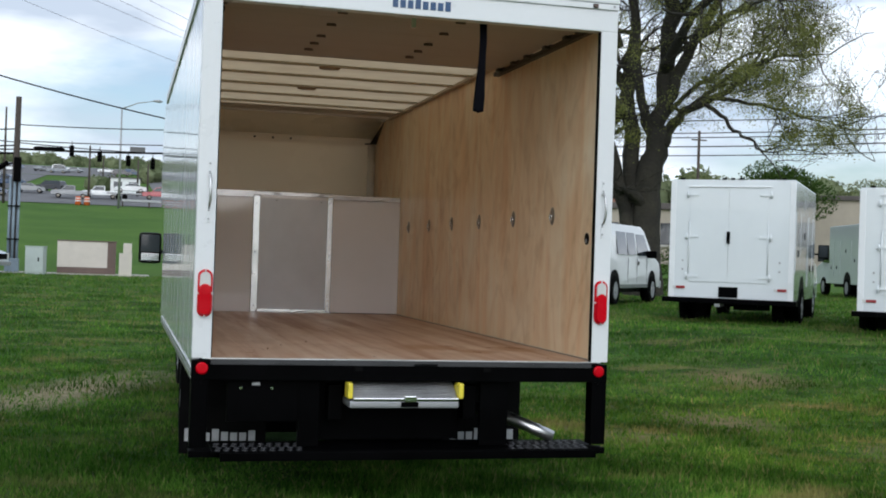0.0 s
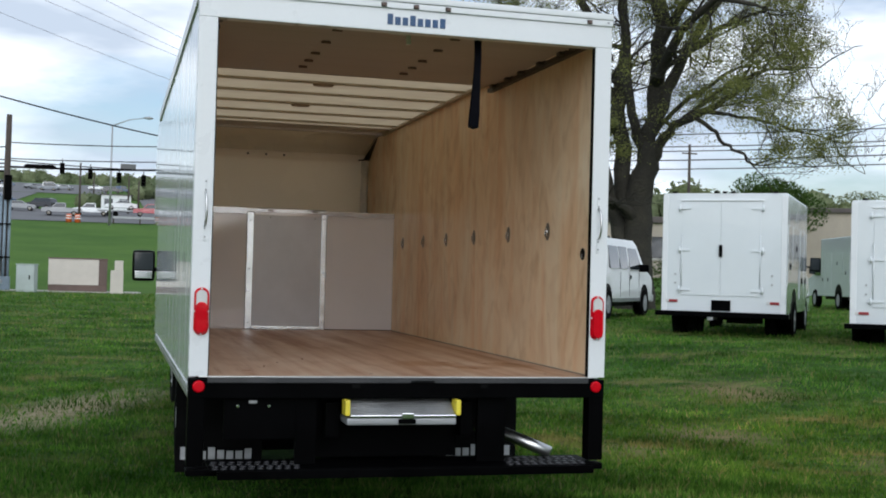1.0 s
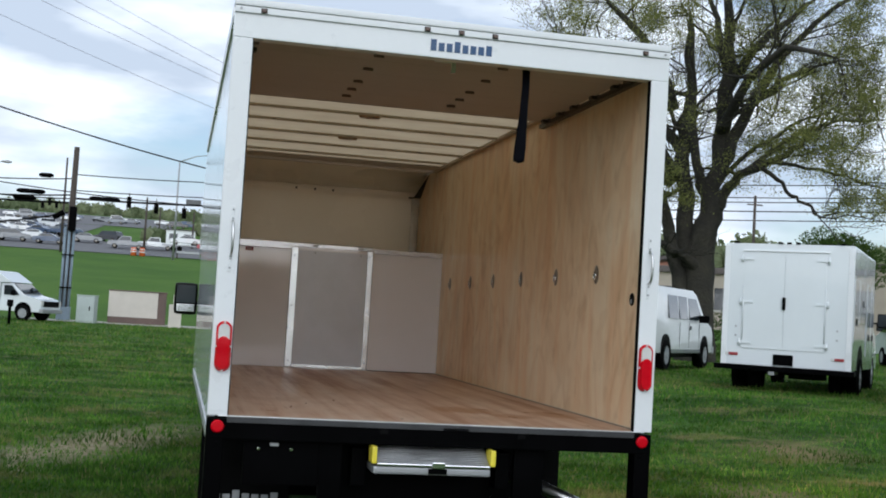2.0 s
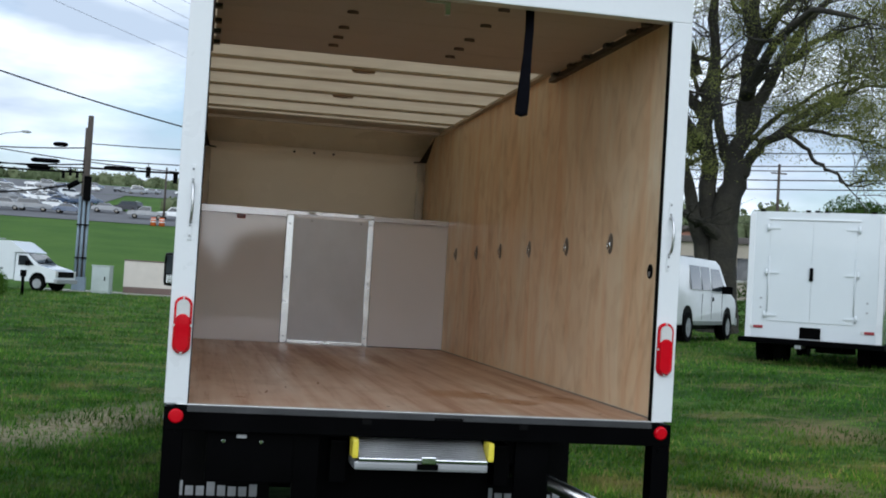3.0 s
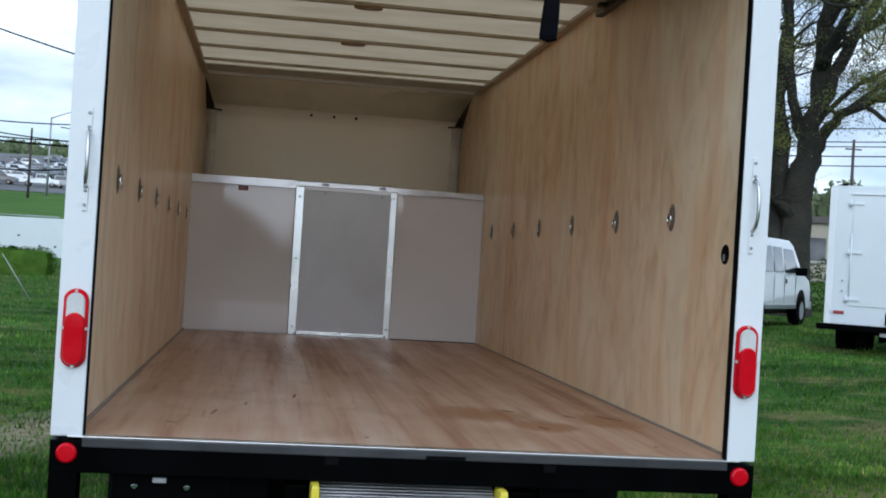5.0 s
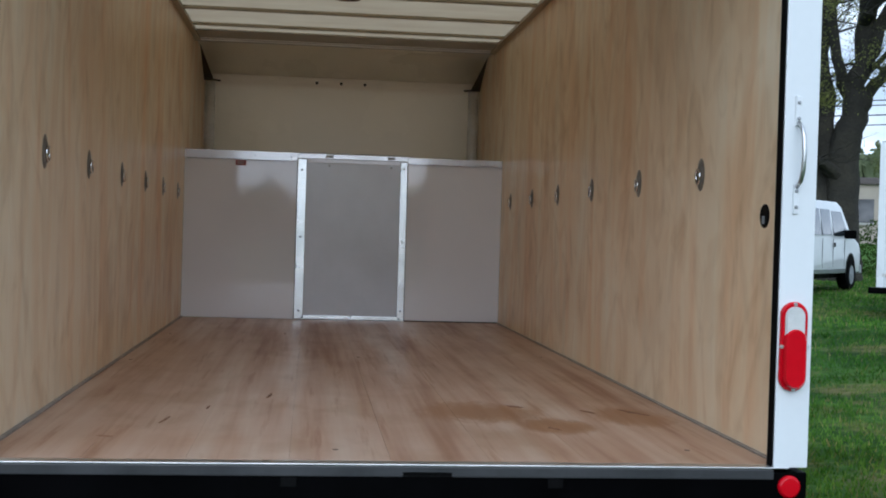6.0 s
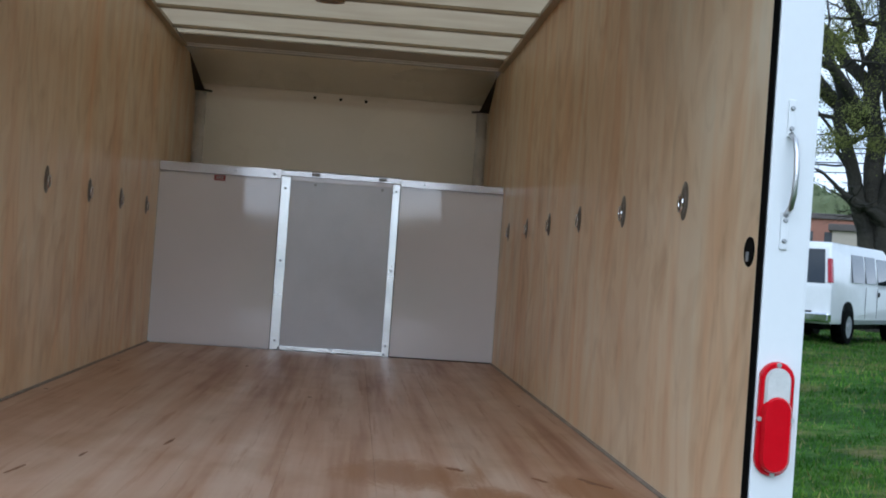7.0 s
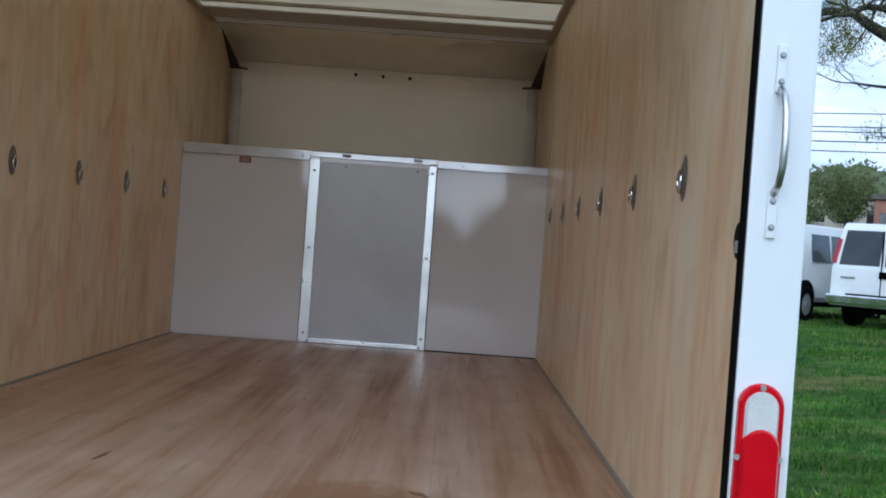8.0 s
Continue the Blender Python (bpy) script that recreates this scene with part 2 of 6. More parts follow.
# roof skin: thin white fibreglass that lets daylight through
M_ROOF, nt, b = base_mat("translucent_roof")
tr = nt.nodes.new("ShaderNodeBsdfTranslucent")
df = nt.nodes.new("ShaderNodeBsdfDiffuse")
ms = nt.nodes.new("ShaderNodeMixShader")
cr = ramp(nt, grain(nt, 2.0, (1, 3, 1)), [(0.3, (0.62, 0.54, 0.43)), (0.7, (0.70, 0.63, 0.51))])
nt.links.new(cr, tr.inputs["Color"])
nt.links.new(cr, df.inputs["Color"])
ms.inputs["Fac"].default_value = 0.77
nt.links.new(df.outputs[0], ms.inputs[1])
nt.links.new(tr.outputs[0], ms.inputs[2])
nt.links.new(ms.outputs[0], nt.nodes["Material Output"].inputs["Surface"])

def let_through(m, share, colour):
    """Thin moulding that passes some daylight."""
    nt = m.node_tree
    out = nt.nodes["Material Output"]
    tr = nt.nodes.new("ShaderNodeBsdfTranslucent")
    tr.inputs["Color"].default_value = (*colour, 1)
    ms = nt.nodes.new("ShaderNodeMixShader")
    ms.inputs["Fac"].default_value = share
    nt.links.new(nt.nodes["Principled BSDF"].outputs[0], ms.inputs[1])
    nt.links.new(tr.outputs[0], ms.inputs[2])
    nt.links.new(ms.outputs[0], out.inputs["Surface"])


M_CAP = surface("white_moulded_fibreglass", (0.78, 0.79, 0.78), 0.25, vary=0.03, scale=1.5, fine=20, bump=0.03)
let_through(M_CAP, 0.76, (0.92, 0.87, 0.78))
let_through(M_COVE, 0.28, (0.90, 0.81, 0.69))
let_through(M_NOSE, 0.68, (0.91, 0.80, 0.70))
# crown split off the cap and less translucent, added to shade the cove below
M_CROWN = surface("dim_white_fibreglass", (0.80, 0.80, 0.78), 0.2, vary=0.03, scale=1.5, fine=20, bump=0.03)
let_through(M_CROWN, 0.42, (0.92, 0.85, 0.74))
for m in (M_BLACK, M_RUBBER, M_WEB):
    m.node_tree.nodes["Principled BSDF"].inputs["Specular IOR Level"].default_value = 0.025
M_RED.node_tree.nodes["Principled BSDF"].inputs["Specular IOR Level"].default_value = 0.3
for m in (M_PANEL, M_NOSE):
    m.node_tree.nodes["Principled BSDF"].inputs["Specular IOR Level"].default_value = 0.68

def mottle(nt, col, straw, strength):
    """Lush and thin patches a metre or so across, with straw showing between the blades."""
    lush = ramp(nt, grain(nt, 0.75, (1.0, 1.6, 1.0), 4.0, 0.6, 0.4), [(0.34, (0.50, 0.62, 0.55)), (0.5, (0.92, 1.0, 0.98)), (0.66, (1.30, 1.32, 1.15))])
    col = blend(nt, strength, col, lush, "MULTIPLY")
    tuft = ramp(nt, grain(nt, 3.6, (1.0, 1.3, 1.0), 4.0, 0.6), [(0.36, (0.60, 0.66, 0.62)), (0.6, (1.15, 1.15, 1.15))])
    col = blend(nt, strength, col, tuft, "MULTIPLY")
    thin = ramp(nt, grain(nt, 0.62, (1.0, 1.7, 1.0), 6.0, 0.68, 0.5), [(0.55, (0, 0, 0)), (0.66, (0.75, 0.75, 0.75))])
    return blend(nt, thin, col, straw)


def dark_and_yellow(nt, col):
    """A darker patch of grass left of the truck, a lighter and yellower one on the right."""
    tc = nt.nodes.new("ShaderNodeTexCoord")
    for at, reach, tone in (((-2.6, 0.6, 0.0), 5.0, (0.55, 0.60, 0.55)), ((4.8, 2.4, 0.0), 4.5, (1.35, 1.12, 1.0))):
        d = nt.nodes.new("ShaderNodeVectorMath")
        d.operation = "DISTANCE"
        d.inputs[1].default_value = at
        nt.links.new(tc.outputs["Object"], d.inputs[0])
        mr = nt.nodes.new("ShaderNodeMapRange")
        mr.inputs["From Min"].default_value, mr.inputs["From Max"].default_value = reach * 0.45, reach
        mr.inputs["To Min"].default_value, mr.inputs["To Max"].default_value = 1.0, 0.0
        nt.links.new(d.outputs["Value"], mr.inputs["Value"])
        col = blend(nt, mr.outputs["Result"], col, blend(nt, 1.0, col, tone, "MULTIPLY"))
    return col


# lawn
M_LAWN, nt, b = base_mat("lawn")
g1 = ramp(nt, grain(nt, 0.35, detail=6, rough=0.65), [(0.3, (0.028, 0.072, 0.013)), (0.5, (0.052, 0.118, 0.021)), (0.72, (0.12, 0.185, 0.038))])
g2 = ramp(nt, grain(nt, 9.0, detail=6, rough=0.7), [(0.3, (0.36, 0.40, 0.34)), (0.65, (1, 1, 1))])
cl = blend(nt, 1.0, g1, g2, "MULTIPLY")
dry = ramp(nt, grain(nt, 0.55, detail=5, rough=0.6), [(0.56, (0, 0, 0)), (0.70, (1, 1, 1))])
cl = blend(nt, blend(nt, 1.0, dry, (0.5, 0.5, 0.5), "MULTIPLY"), cl, (0.20, 0.17, 0.07))
cl = mottle(nt, cl, (0.20, 0.165, 0.075), 0.8)
cl = dark_and_yellow(nt, cl)
# the ground blends to a lighter green towards the bank, where the blades thin out
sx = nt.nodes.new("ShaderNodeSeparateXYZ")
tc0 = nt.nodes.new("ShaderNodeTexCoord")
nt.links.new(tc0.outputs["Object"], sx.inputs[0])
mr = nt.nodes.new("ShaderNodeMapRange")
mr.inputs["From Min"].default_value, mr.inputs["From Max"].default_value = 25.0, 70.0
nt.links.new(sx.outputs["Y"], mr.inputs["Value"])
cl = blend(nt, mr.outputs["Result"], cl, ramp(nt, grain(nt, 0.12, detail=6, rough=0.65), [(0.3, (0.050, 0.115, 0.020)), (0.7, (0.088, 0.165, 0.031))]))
# worn wheel track of pale earth
tc = nt.nodes.new("ShaderNodeTexCoord")
mp = nt.nodes.new("ShaderNodeMapping")
mp.inputs["Location"].default_value = (2.05, -5.8, 0)
mp.vector_type = "POINT"
rot = nt.nodes.new("ShaderNodeVectorRotate")
rot.rotation_type = "Z_AXIS"
rot.inputs["Angle"].default_value = radians(-66)
nt.links.new(tc.outputs["Object"], mp.inputs["Vector"])
nt.links.new(mp.outputs["Vector"], rot.inputs["Vector"])
m2 = nt.nodes.new("ShaderNodeMapping")
m2.inputs["Scale"].default_value = (0.26, 1.05, 0)
nt.links.new(rot.outputs["Vector"], m2.inputs["Vector"])
ln = nt.nodes.new("ShaderNodeVectorMath")
ln.operation = "LENGTH"
nt.links.new(m2.outputs["Vector"], ln.inputs[0])
edge = nt.nodes.new("ShaderNodeMath")
edge.operation = "MULTIPLY_ADD"
edge.inputs[1].default_value, edge.inputs[2].default_value = 1.3, -0.65
nt.links.new(grain(nt, 2.2, detail=6, rough=0.7), edge.inputs[0])
ad = nt.nodes.new("ShaderNodeMath")
nt.links.new(ln.outputs["Value"], ad.inputs[0])
nt.links.new(edge.outputs[0], ad.inputs[1])
track = ramp(nt, ad.outputs[0], [(0.18, (0.9, 0.9, 0.9)), (0.8, (0, 0, 0))])
cl = blend(nt, track, cl, ramp(nt, grain(nt, 14, detail=4), [(0.3, (0.19, 0.155, 0.09)), (0.7, (0.37, 0.32, 0.21))]))
for cx, cy, size in ((3.85, 3.6, 0.9), (2.5, 2.5, 0.6), (5.6, 6.4, 1.1), (4.6, 1.6, 0.7)):
    dist = nt.nodes.new("ShaderNodeVectorMath")
    dist.operation = "DISTANCE"
    dist.inputs[1].default_value = (cx, cy, 0.2)
    nt.links.new(tc.outputs["Object"], dist.inputs[0])
    rag = nt.nodes.new("ShaderNodeMath")
    nt.links.new(dist.outputs["Value"], rag.inputs[0])
    nt.links.new(edge.outputs[0], rag.inputs[1])
    spot = ramp(nt, rag.outputs[0], [(0.1, (0.75, 0.75, 0.75)), (min(0.98, size), (0, 0, 0))])
    cl = blend(nt, spot, cl, (0.24, 0.17, 0.09))
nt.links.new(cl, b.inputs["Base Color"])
b.inputs["Roughness"].default_value = 0.95
b.inputs["Specular IOR Level"].default_value = 0.1
put_bump(nt, b, grain(nt, 30.0, detail=4), 0.6, 0.03)


def leaf_mat(name, a, c, through_light=0.35, patch=0.7, low=(0.65, 0.65, 0.6), dry=None):
    m, nt, b = base_mat(name)
    geo = nt.nodes.new("ShaderNodeNewGeometry")
    stops = [(0.0, a), (1.0, c)] if dry is None else [(0.0, a), (0.88, c), (0.92, dry)]
    col = ramp(nt, geo.outputs["Random Per Island"], stops)
    col = blend(nt, 1.0, col, ramp(nt, grain(nt, patch, detail=5), [(0.35, low), (0.65, (1, 1, 1))]), "MULTIPLY")
    if dry is not None:
        col = mottle(nt, col, (0.27, 0.25, 0.10), 0.9)
        col = dark_and_yellow(nt, col)
    tr = nt.nodes.new("ShaderNodeBsdfTranslucent")
    df = nt.nodes.new("ShaderNodeBsdfDiffuse")
    ms = nt.nodes.new("ShaderNodeMixShader")
    ms.inputs["Fac"].default_value = through_light
    nt.links.new(col, df.inputs["Color"])
    nt.links.new(col, tr.inputs["Color"])
    nt.links.new(df.outputs[0], ms.inputs[1])
    nt.links.new(tr.outputs[0], ms.inputs[2])
    nt.links.new(ms.outputs[0], nt.nodes["Material Output"].inputs["Surface"])
    return m


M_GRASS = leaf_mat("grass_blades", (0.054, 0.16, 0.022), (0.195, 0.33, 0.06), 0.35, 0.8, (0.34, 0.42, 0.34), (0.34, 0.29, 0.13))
M_LEAF = leaf_mat("spring_leaves", (0.15, 0.17, 0.05), (0.38, 0.40, 0.14), 0.5)
M_BUSH = leaf_mat("dark_bush_leaves", (0.035, 0.075, 0.02), (0.09, 0.15, 0.035))
M_HEDGE = leaf_mat("bright_hedge_leaves", (0.04, 0.10, 0.015), (0.13, 0.24, 0.04), 0.35, 1.6, (0.5, 0.55, 0.5))
# distance haze is mixed into these two paler leaf colours
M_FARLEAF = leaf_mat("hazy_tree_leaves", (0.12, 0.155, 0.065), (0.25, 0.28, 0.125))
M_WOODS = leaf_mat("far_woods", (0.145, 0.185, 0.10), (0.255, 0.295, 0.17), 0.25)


def paint(name, colour):
    return surface(name, colour, 0.18, vary=0.05, scale=1.0, fine=8, bump=0.0, coat=0.7, rvary=0.04)


M_VEHICLE = {"white": paint("white_car_paint", (0.75, 0.77, 0.77)), "silver": paint("silver_car_paint", (0.24, 0.25, 0.26)),
             "grey": paint("grey_car_paint", (0.14, 0.16, 0.18)), "red": paint("red_car_paint", (0.38, 0.03, 0.04)),
             "blue": paint("blue_car_paint", (0.06, 0.09, 0.15)), "black": paint("black_car_paint", (0.02, 0.02, 0.025))}


# ---- shapes ----
def box(bm, x0, x1, y0, y1, z0, z1, bevel=0.0, turn=None):
    r = bmesh.ops.create_cube(bm, size=1.0, matrix=Matrix.LocRotScale(((x0 + x1) / 2, (y0 + y1) / 2, (z0 + z1) / 2), None, (abs(x1 - x0), abs(y1 - y0), abs(z1 - z0))))
    vs = r["verts"]
    if bevel:
        es = list({e for v in vs for e in v.link_edges})
        out = bmesh.ops.bevel(bm, geom=es, offset=bevel, segments=2, affect="EDGES", profile=0.7)
        vs = list({v for f in out["faces"] for v in f.verts} | {v for v in vs if v.is_valid})
    if turn:
        bmesh.ops.transform(bm, matrix=turn, verts=vs)
    return bm


def tube(bm, points, radii, sides=10, caps=True):
    """A tapered tube along points."""
    pts = [Vector(p) for p in points]
    if not isinstance(radii, (list, tuple)):
        radii = [radii] * len(pts)
    rings, up = [], None
    for i, p in enumerate(pts):
        d = (pts[min(i + 1, len(pts) - 1)] - pts[max(i - 1, 0)]).normalized()
        if up is None:
            up = d.orthogonal().normalized()
        up = (up - d * up.dot(d))
        up = up.normalized() if up.length > 1e-6 else d.orthogonal().normalized()
        side = d.cross(up)
        rings.append([bm.verts.new(p + (up * math.cos(a) + side * math.sin(a)) * radii[i]) for a in (2 * math.pi * k / sides for k in range(sides))])
    for a, b_ in zip(rings, rings[1:]):
        for k in range(sides):
            f = bm.faces.new((a[k], a[(k + 1) % sides], b_[(k + 1) % sides], b_[k]))
            f.smooth = True
    if caps:
        bm.faces.new(rings[0][::-1])
        bm.faces.new(rings[-1])
    return bm


def disc(bm, centre, normal, radius, depth, sides=20, bevel=0.0):
    """A short cylinder that starts at centre and runs along normal."""
    c, n = Vector(centre), Vector(normal).normalized()
    if bevel:
        return tube(bm, [c, c + n * (depth - bevel), c + n * depth], [radius, radius, radius - bevel], sides)
    return tube(bm, [c, c + n * depth], radius, sides)


def prism(bm, profile, x0, x1, taper=None, bevel=0.0):
    """A side profile of (y, z) points drawn out from x0 to x1; taper: (height, share by which it narrows a metre above)."""
    left = [bm.verts.new((x0, y, z)) for y, z in profile]
    right = [bm.verts.new((x1, y, z)) for y, z in profile]
    n = len(profile)
    bm.faces.new(left)
    bm.faces.new(right[::-1])
    for i in range(n):
        bm.faces.new((left[i], right[i], right[(i + 1) % n], left[(i + 1) % n])[::-1])
    if taper:
        for v in left + right:
            if v.co.z > taper[0]:
                v.co.x *= 1 - taper[1] * (v.co.z - taper[0])
    bmesh.ops.recalc_face_normals(bm, faces=bm.faces)
    if bevel:
        bmesh.ops.bevel(bm, geom=list(bm.edges), offset=bevel, segments=2, affect="EDGES", profile=0.6)
    return bm


def finish(bm, name, material, smooth=False):
    me = bpy.data.meshes.new(name)
    bm.to_mesh(me)
    bm.free()
    if smooth:
        me.shade_smooth()
    me.materials.append(material)
    return me


def thing(name, label, category, at=None, group="", kind=""):
    ob = new(name)
    ob.empty_display_size = 0.2
    if at is not None:
        ob.matrix_world = at
    return tagged(ob, label, category, group, kind)


def part(name, bm, material, parent, label="", smooth=False):
    ob = new(name, finish(bm, name, material, smooth))
    ob.parent = parent
    return tagged(ob, label) if label else ob


def solo(name, bm, material, label, category, at=None, group="", kind="", smooth=False):
    ob = new(name, finish(bm, name, material, smooth))
    if at is not None:
        ob.matrix_world = at
    return tagged(ob, label, category, group, kind)


def B(*args, **kw):
    return box(bmesh.new(), *args, **kw)


def step01(v):
    v = min(1.0, max(0.0, v))
    return v * v * (3 - 2 * v)


def ground_z(x, y):
    """Height of the ground: level round the truck, a low rise on one side, a grassy bank up to the road."""
    z = 0.02
    z += 0.44 * step01((x - 1.5) / 6) * step01((0.55 * x + 0.8 * y - 4) / 12)
    z += 0.13 * step01((y - 10) / 40) * (1 - step01((x - 1.5) / 6))
    if y > 62:
        z += 7.0 * min(1.0, (y - 62) / 96)
    if y > 158:
        z += 2.8 * min(1.0, (y - 158) / 28)
    if y > 186:
        z += 19.6 * min(1.0, (y - 186) / 240)
    if y > 426:
        z += 0.02 * (y - 426)
    return z


# ---- ground ----
def spread(near, far, n):
    return [near + (far - near) * (k / n) ** 2.2 for k in range(n + 1)]


gx = sorted({round(v, 2) for v in [-x for x in spread(12, 700, 16)] + list(np.arange(-12, 30.1, 0.75)) + spread(30, 800, 16)})
gy = sorted({round(v, 2) for v in [-y for y in spread(8, 300, 10)] + list(np.arange(-8, 30.1, 0.75)) + spread(30, 1600, 44) + [62, 158, 172, 186, 426]})
verts = [(x, y, ground_z(x, y) + 0.035 * noise.noise(Vector((x * 0.3, y * 0.3, 0))) * (1 if abs(x) + abs(y) < 60 else 0)) for y in gy for x in gx]
nx = len(gx)
faces = [(j * nx + i, j * nx + i + 1, (j + 1) * nx + i + 1, (j + 1) * nx + i) for j in range(len(gy) - 1) for i in range(nx - 1)]
me = bpy.data.meshes.new("ground")
me.from_pydata(verts, [], faces)
me.shade_smooth()
me.materials.append(M_LAWN)
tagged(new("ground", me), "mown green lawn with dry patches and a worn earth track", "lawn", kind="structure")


# ---- box truck ----
F = 0.855          # load floor
RAIL = 2.965       # top of the rear header
truck = thing("box_truck", "white delivery box truck with open rear door and plywood-lined cargo box", "truck")


def wheel(parent, x, y, z, r, w, out, hub=M_GALV, dish=0.02):
    """A tyre with a rim; out: -1 or 1, the side that the rim faces."""
    bm = bmesh.new()
    prof = [(-0.5, 0.62), (-0.5, 0.9), (-0.42, 0.98), (-0.3, 1.0), (0.3, 1.0), (0.42, 0.98), (0.5, 0.9), (0.5, 0.62)]
    n = 28
    rings = [[bm.verts.new((u * w, v * r * math.cos(2 * math.pi * k / n), v * r * math.sin(2 * math.pi * k / n))) for u, v in prof] for k in range(n)]
    for k in range(n):
        a, c = rings[k], rings[(k + 1) % n]
        for i in range(len(prof)):
            bm.faces.new((a[i], a[(i + 1) % len(prof)], c[(i + 1) % len(prof)], c[i]))
    bmesh.ops.recalc_face_normals(bm, faces=bm.faces)
    wo = new("wheel")
    wo.parent = parent
    wo.matrix_local = pose(x, y, z)
    part("tyre", bm, M_RUBBER, wo)
    bm = bmesh.new()
    disc(bm, (out * w * 0.25, 0, 0), (out, 0, 0), r * 0.63, w * 0.2, 24, 0.01)
    disc(bm, (out * w * 0.40, 0, 0), (out, 0, 0), r * 0.22, w * 0.12, 14, 0.008)
    for k in range(6):
        a = k * math.pi / 3
        disc(bm, (out * w * 0.44, r * 0.42 * math.cos(a), r * 0.42 * math.sin(a)), (out, 0, 0), r * 0.05, 0.012, 8)
    part("rim", bm, hub, wo)
    return wo


# load floor of long boards, with a metal sill
floor_bed = part("floor", B(-1.165, 1.165, 0.02, 5.5, F - 0.06, F - 0.006), M_BLACK, truck, "reddish laminated hardwood load floor with brown stains")
n_boards = 8
for k in range(n_boards):
    w = 2.33 / n_boards
    part("plank", B(-1.165 + k * w + 0.0003, -1.165 + (k + 1) * w - 0.0003, 0.045, 5.5, F - 0.03, F, bevel=0.0006), M_FLOOR, floor_bed)
sill = part("sill", B(-1.118, 1.118, -0.006, 0.030, F - 0.034, F - 0.004, bevel=0.003), M_SILL, truck, "dull steel floor sill with a bright nosing")
part("nosing", B(-1.165, 1.165, -0.004, 0.045, F - 0.0035, F + 0.002, bevel=0.002), M_ALU, sill, "bright worn aluminium nosing")

for x, y in ((-0.385, 4.23), (-1.075, 4.06), (1.02, 3.07), (-0.156, 0.225), (0.944, 0.27), (-1.1, 2.6), (0.02, 2.9)):
    part("screw", disc(bmesh.new(), (x, y, F - 0.001), (0, 0, 1), 0.009, 0.002, 8), M_BROWN, floor_bed)
rng = random.Random(12)
for x, y, l, w, a in ((-0.39, 1.38, 0.16, 0.018, -6), (0.55, 1.17, 0.09, 0.04, 40), (0.81, 1.06, 0.09, 0.03, 25), (0.985, 1.06, 0.2, 0.04, 30), (0.60, 0.66, 0.08, 0.03, 25), (-0.72, 0.75, 0.16, 0.012, -8), (-0.60, 1.05, 0.1, 0.012, -4), (-0.86, 0.42, 0.06, 0.018, 80)):
    bm = bmesh.new()
    ring = [bm.verts.new((math.cos(q) * w / 2 * rng.uniform(0.5, 1.2), math.sin(q) * l / 2 * rng.uniform(0.7, 1.1), F + 0.0008)) for q in (2 * math.pi * k / 14 for k in range(14))]
    low = [bm.verts.new((v.co.x, v.co.y, F - 0.002)) for v in ring]
    bm.faces.new(ring)
    for k in range(14):
        bm.faces.new((low[k], low[(k + 1) % 14], ring[(k + 1) % 14], ring[k]))
    bmesh.ops.transform(bm, matrix=pose(x, y, 0, 0, 0, a), verts=bm.verts)
    part("gouge", bm, M_GOUGE, floor_bed, "brown gouge in the timber")

# side walls: glossy outer panels, plywood sheets inside
for s, name in ((-1, "left"), (1, "right")):
    outer = new("side_wall")
    outer.parent = truck
    tagged(outer, "glossy white side wall of the cargo box")
    n_side = 11
    ys = [0.08 + (5.85 - 0.08) * k / n_side for k in range(n_side + 1)]
    for a, c in zip(ys, ys[1:]):
        part("skin_panel", B(s * 1.19, s * 1.214, a + 0.0015, c - 0.0015, 0.80, 2.95, bevel=0.003), M_SIDE, outer)
    part("core", B(s * 1.178, s * 1.1895, 0.08, 5.52, 0.80, 2.97), M_FRAME, outer)
    part("upper_core", B(s * 1.178, s * 1.1895, 5.52, 6.9, 1.95, 2.97), M_FRAME, outer)
    for k in range(4):
        a, c = 0.0884 if k == 0 else 0.1504 + k * 1.22, 0.1496 + (k + 1) * 1.22
        part("plywood_sheet", B(s * 1.165, s * 1.1775, a, c, F + 0.002, 2.965, bevel=0.001), M_WALL, outer)
    part("plywood_sheet", B(s * 1.165, s * 1.1775, 5.031, 5.5, F + 0.002, 2.965, bevel=0.001), M_WALL, outer)
    part("plywood_sheet", B(s * 1.165, s * 1.1775, 5.502, 6.94, 1.95, 2.965, bevel=0.001), M_WALL, outer)
    # rails along the foot and the top of the wall
    rail = part("bottom_rail", B(s * 1.16, s * 1.222, 0.08, 5.45, 0.735, 0.80, bevel=0.004), M_ALU, truck, "riveted aluminium bottom rail")
    for k in range(36):
        part("rivet", disc(bmesh.new(), (s * 1.222, 0.2 + k * 0.145, 0.768), (s, 0, 0), 0.011, 0.004, 8), M_GALV, rail)
    part("top_rail", B(s * 1.17, s * 1.226, 0.08, 6.0, 2.95, 3.035, bevel=0.012), M_ALU, truck, "aluminium roof edge rail")
    part("wall_angle", B(s * 1.148, s * 1.165, 0.1, 5.5, F + 0.0005, F + 0.006, bevel=0.002), M_CAULK, truck, "grey caulked joint along the floor")
    part("ceiling_rail", B(s * 1.12, s * 1.165, 1.6, 6.05, 2.94, 2.965, bevel=0.004), M_BOW, truck, "dark steel ceiling rail")

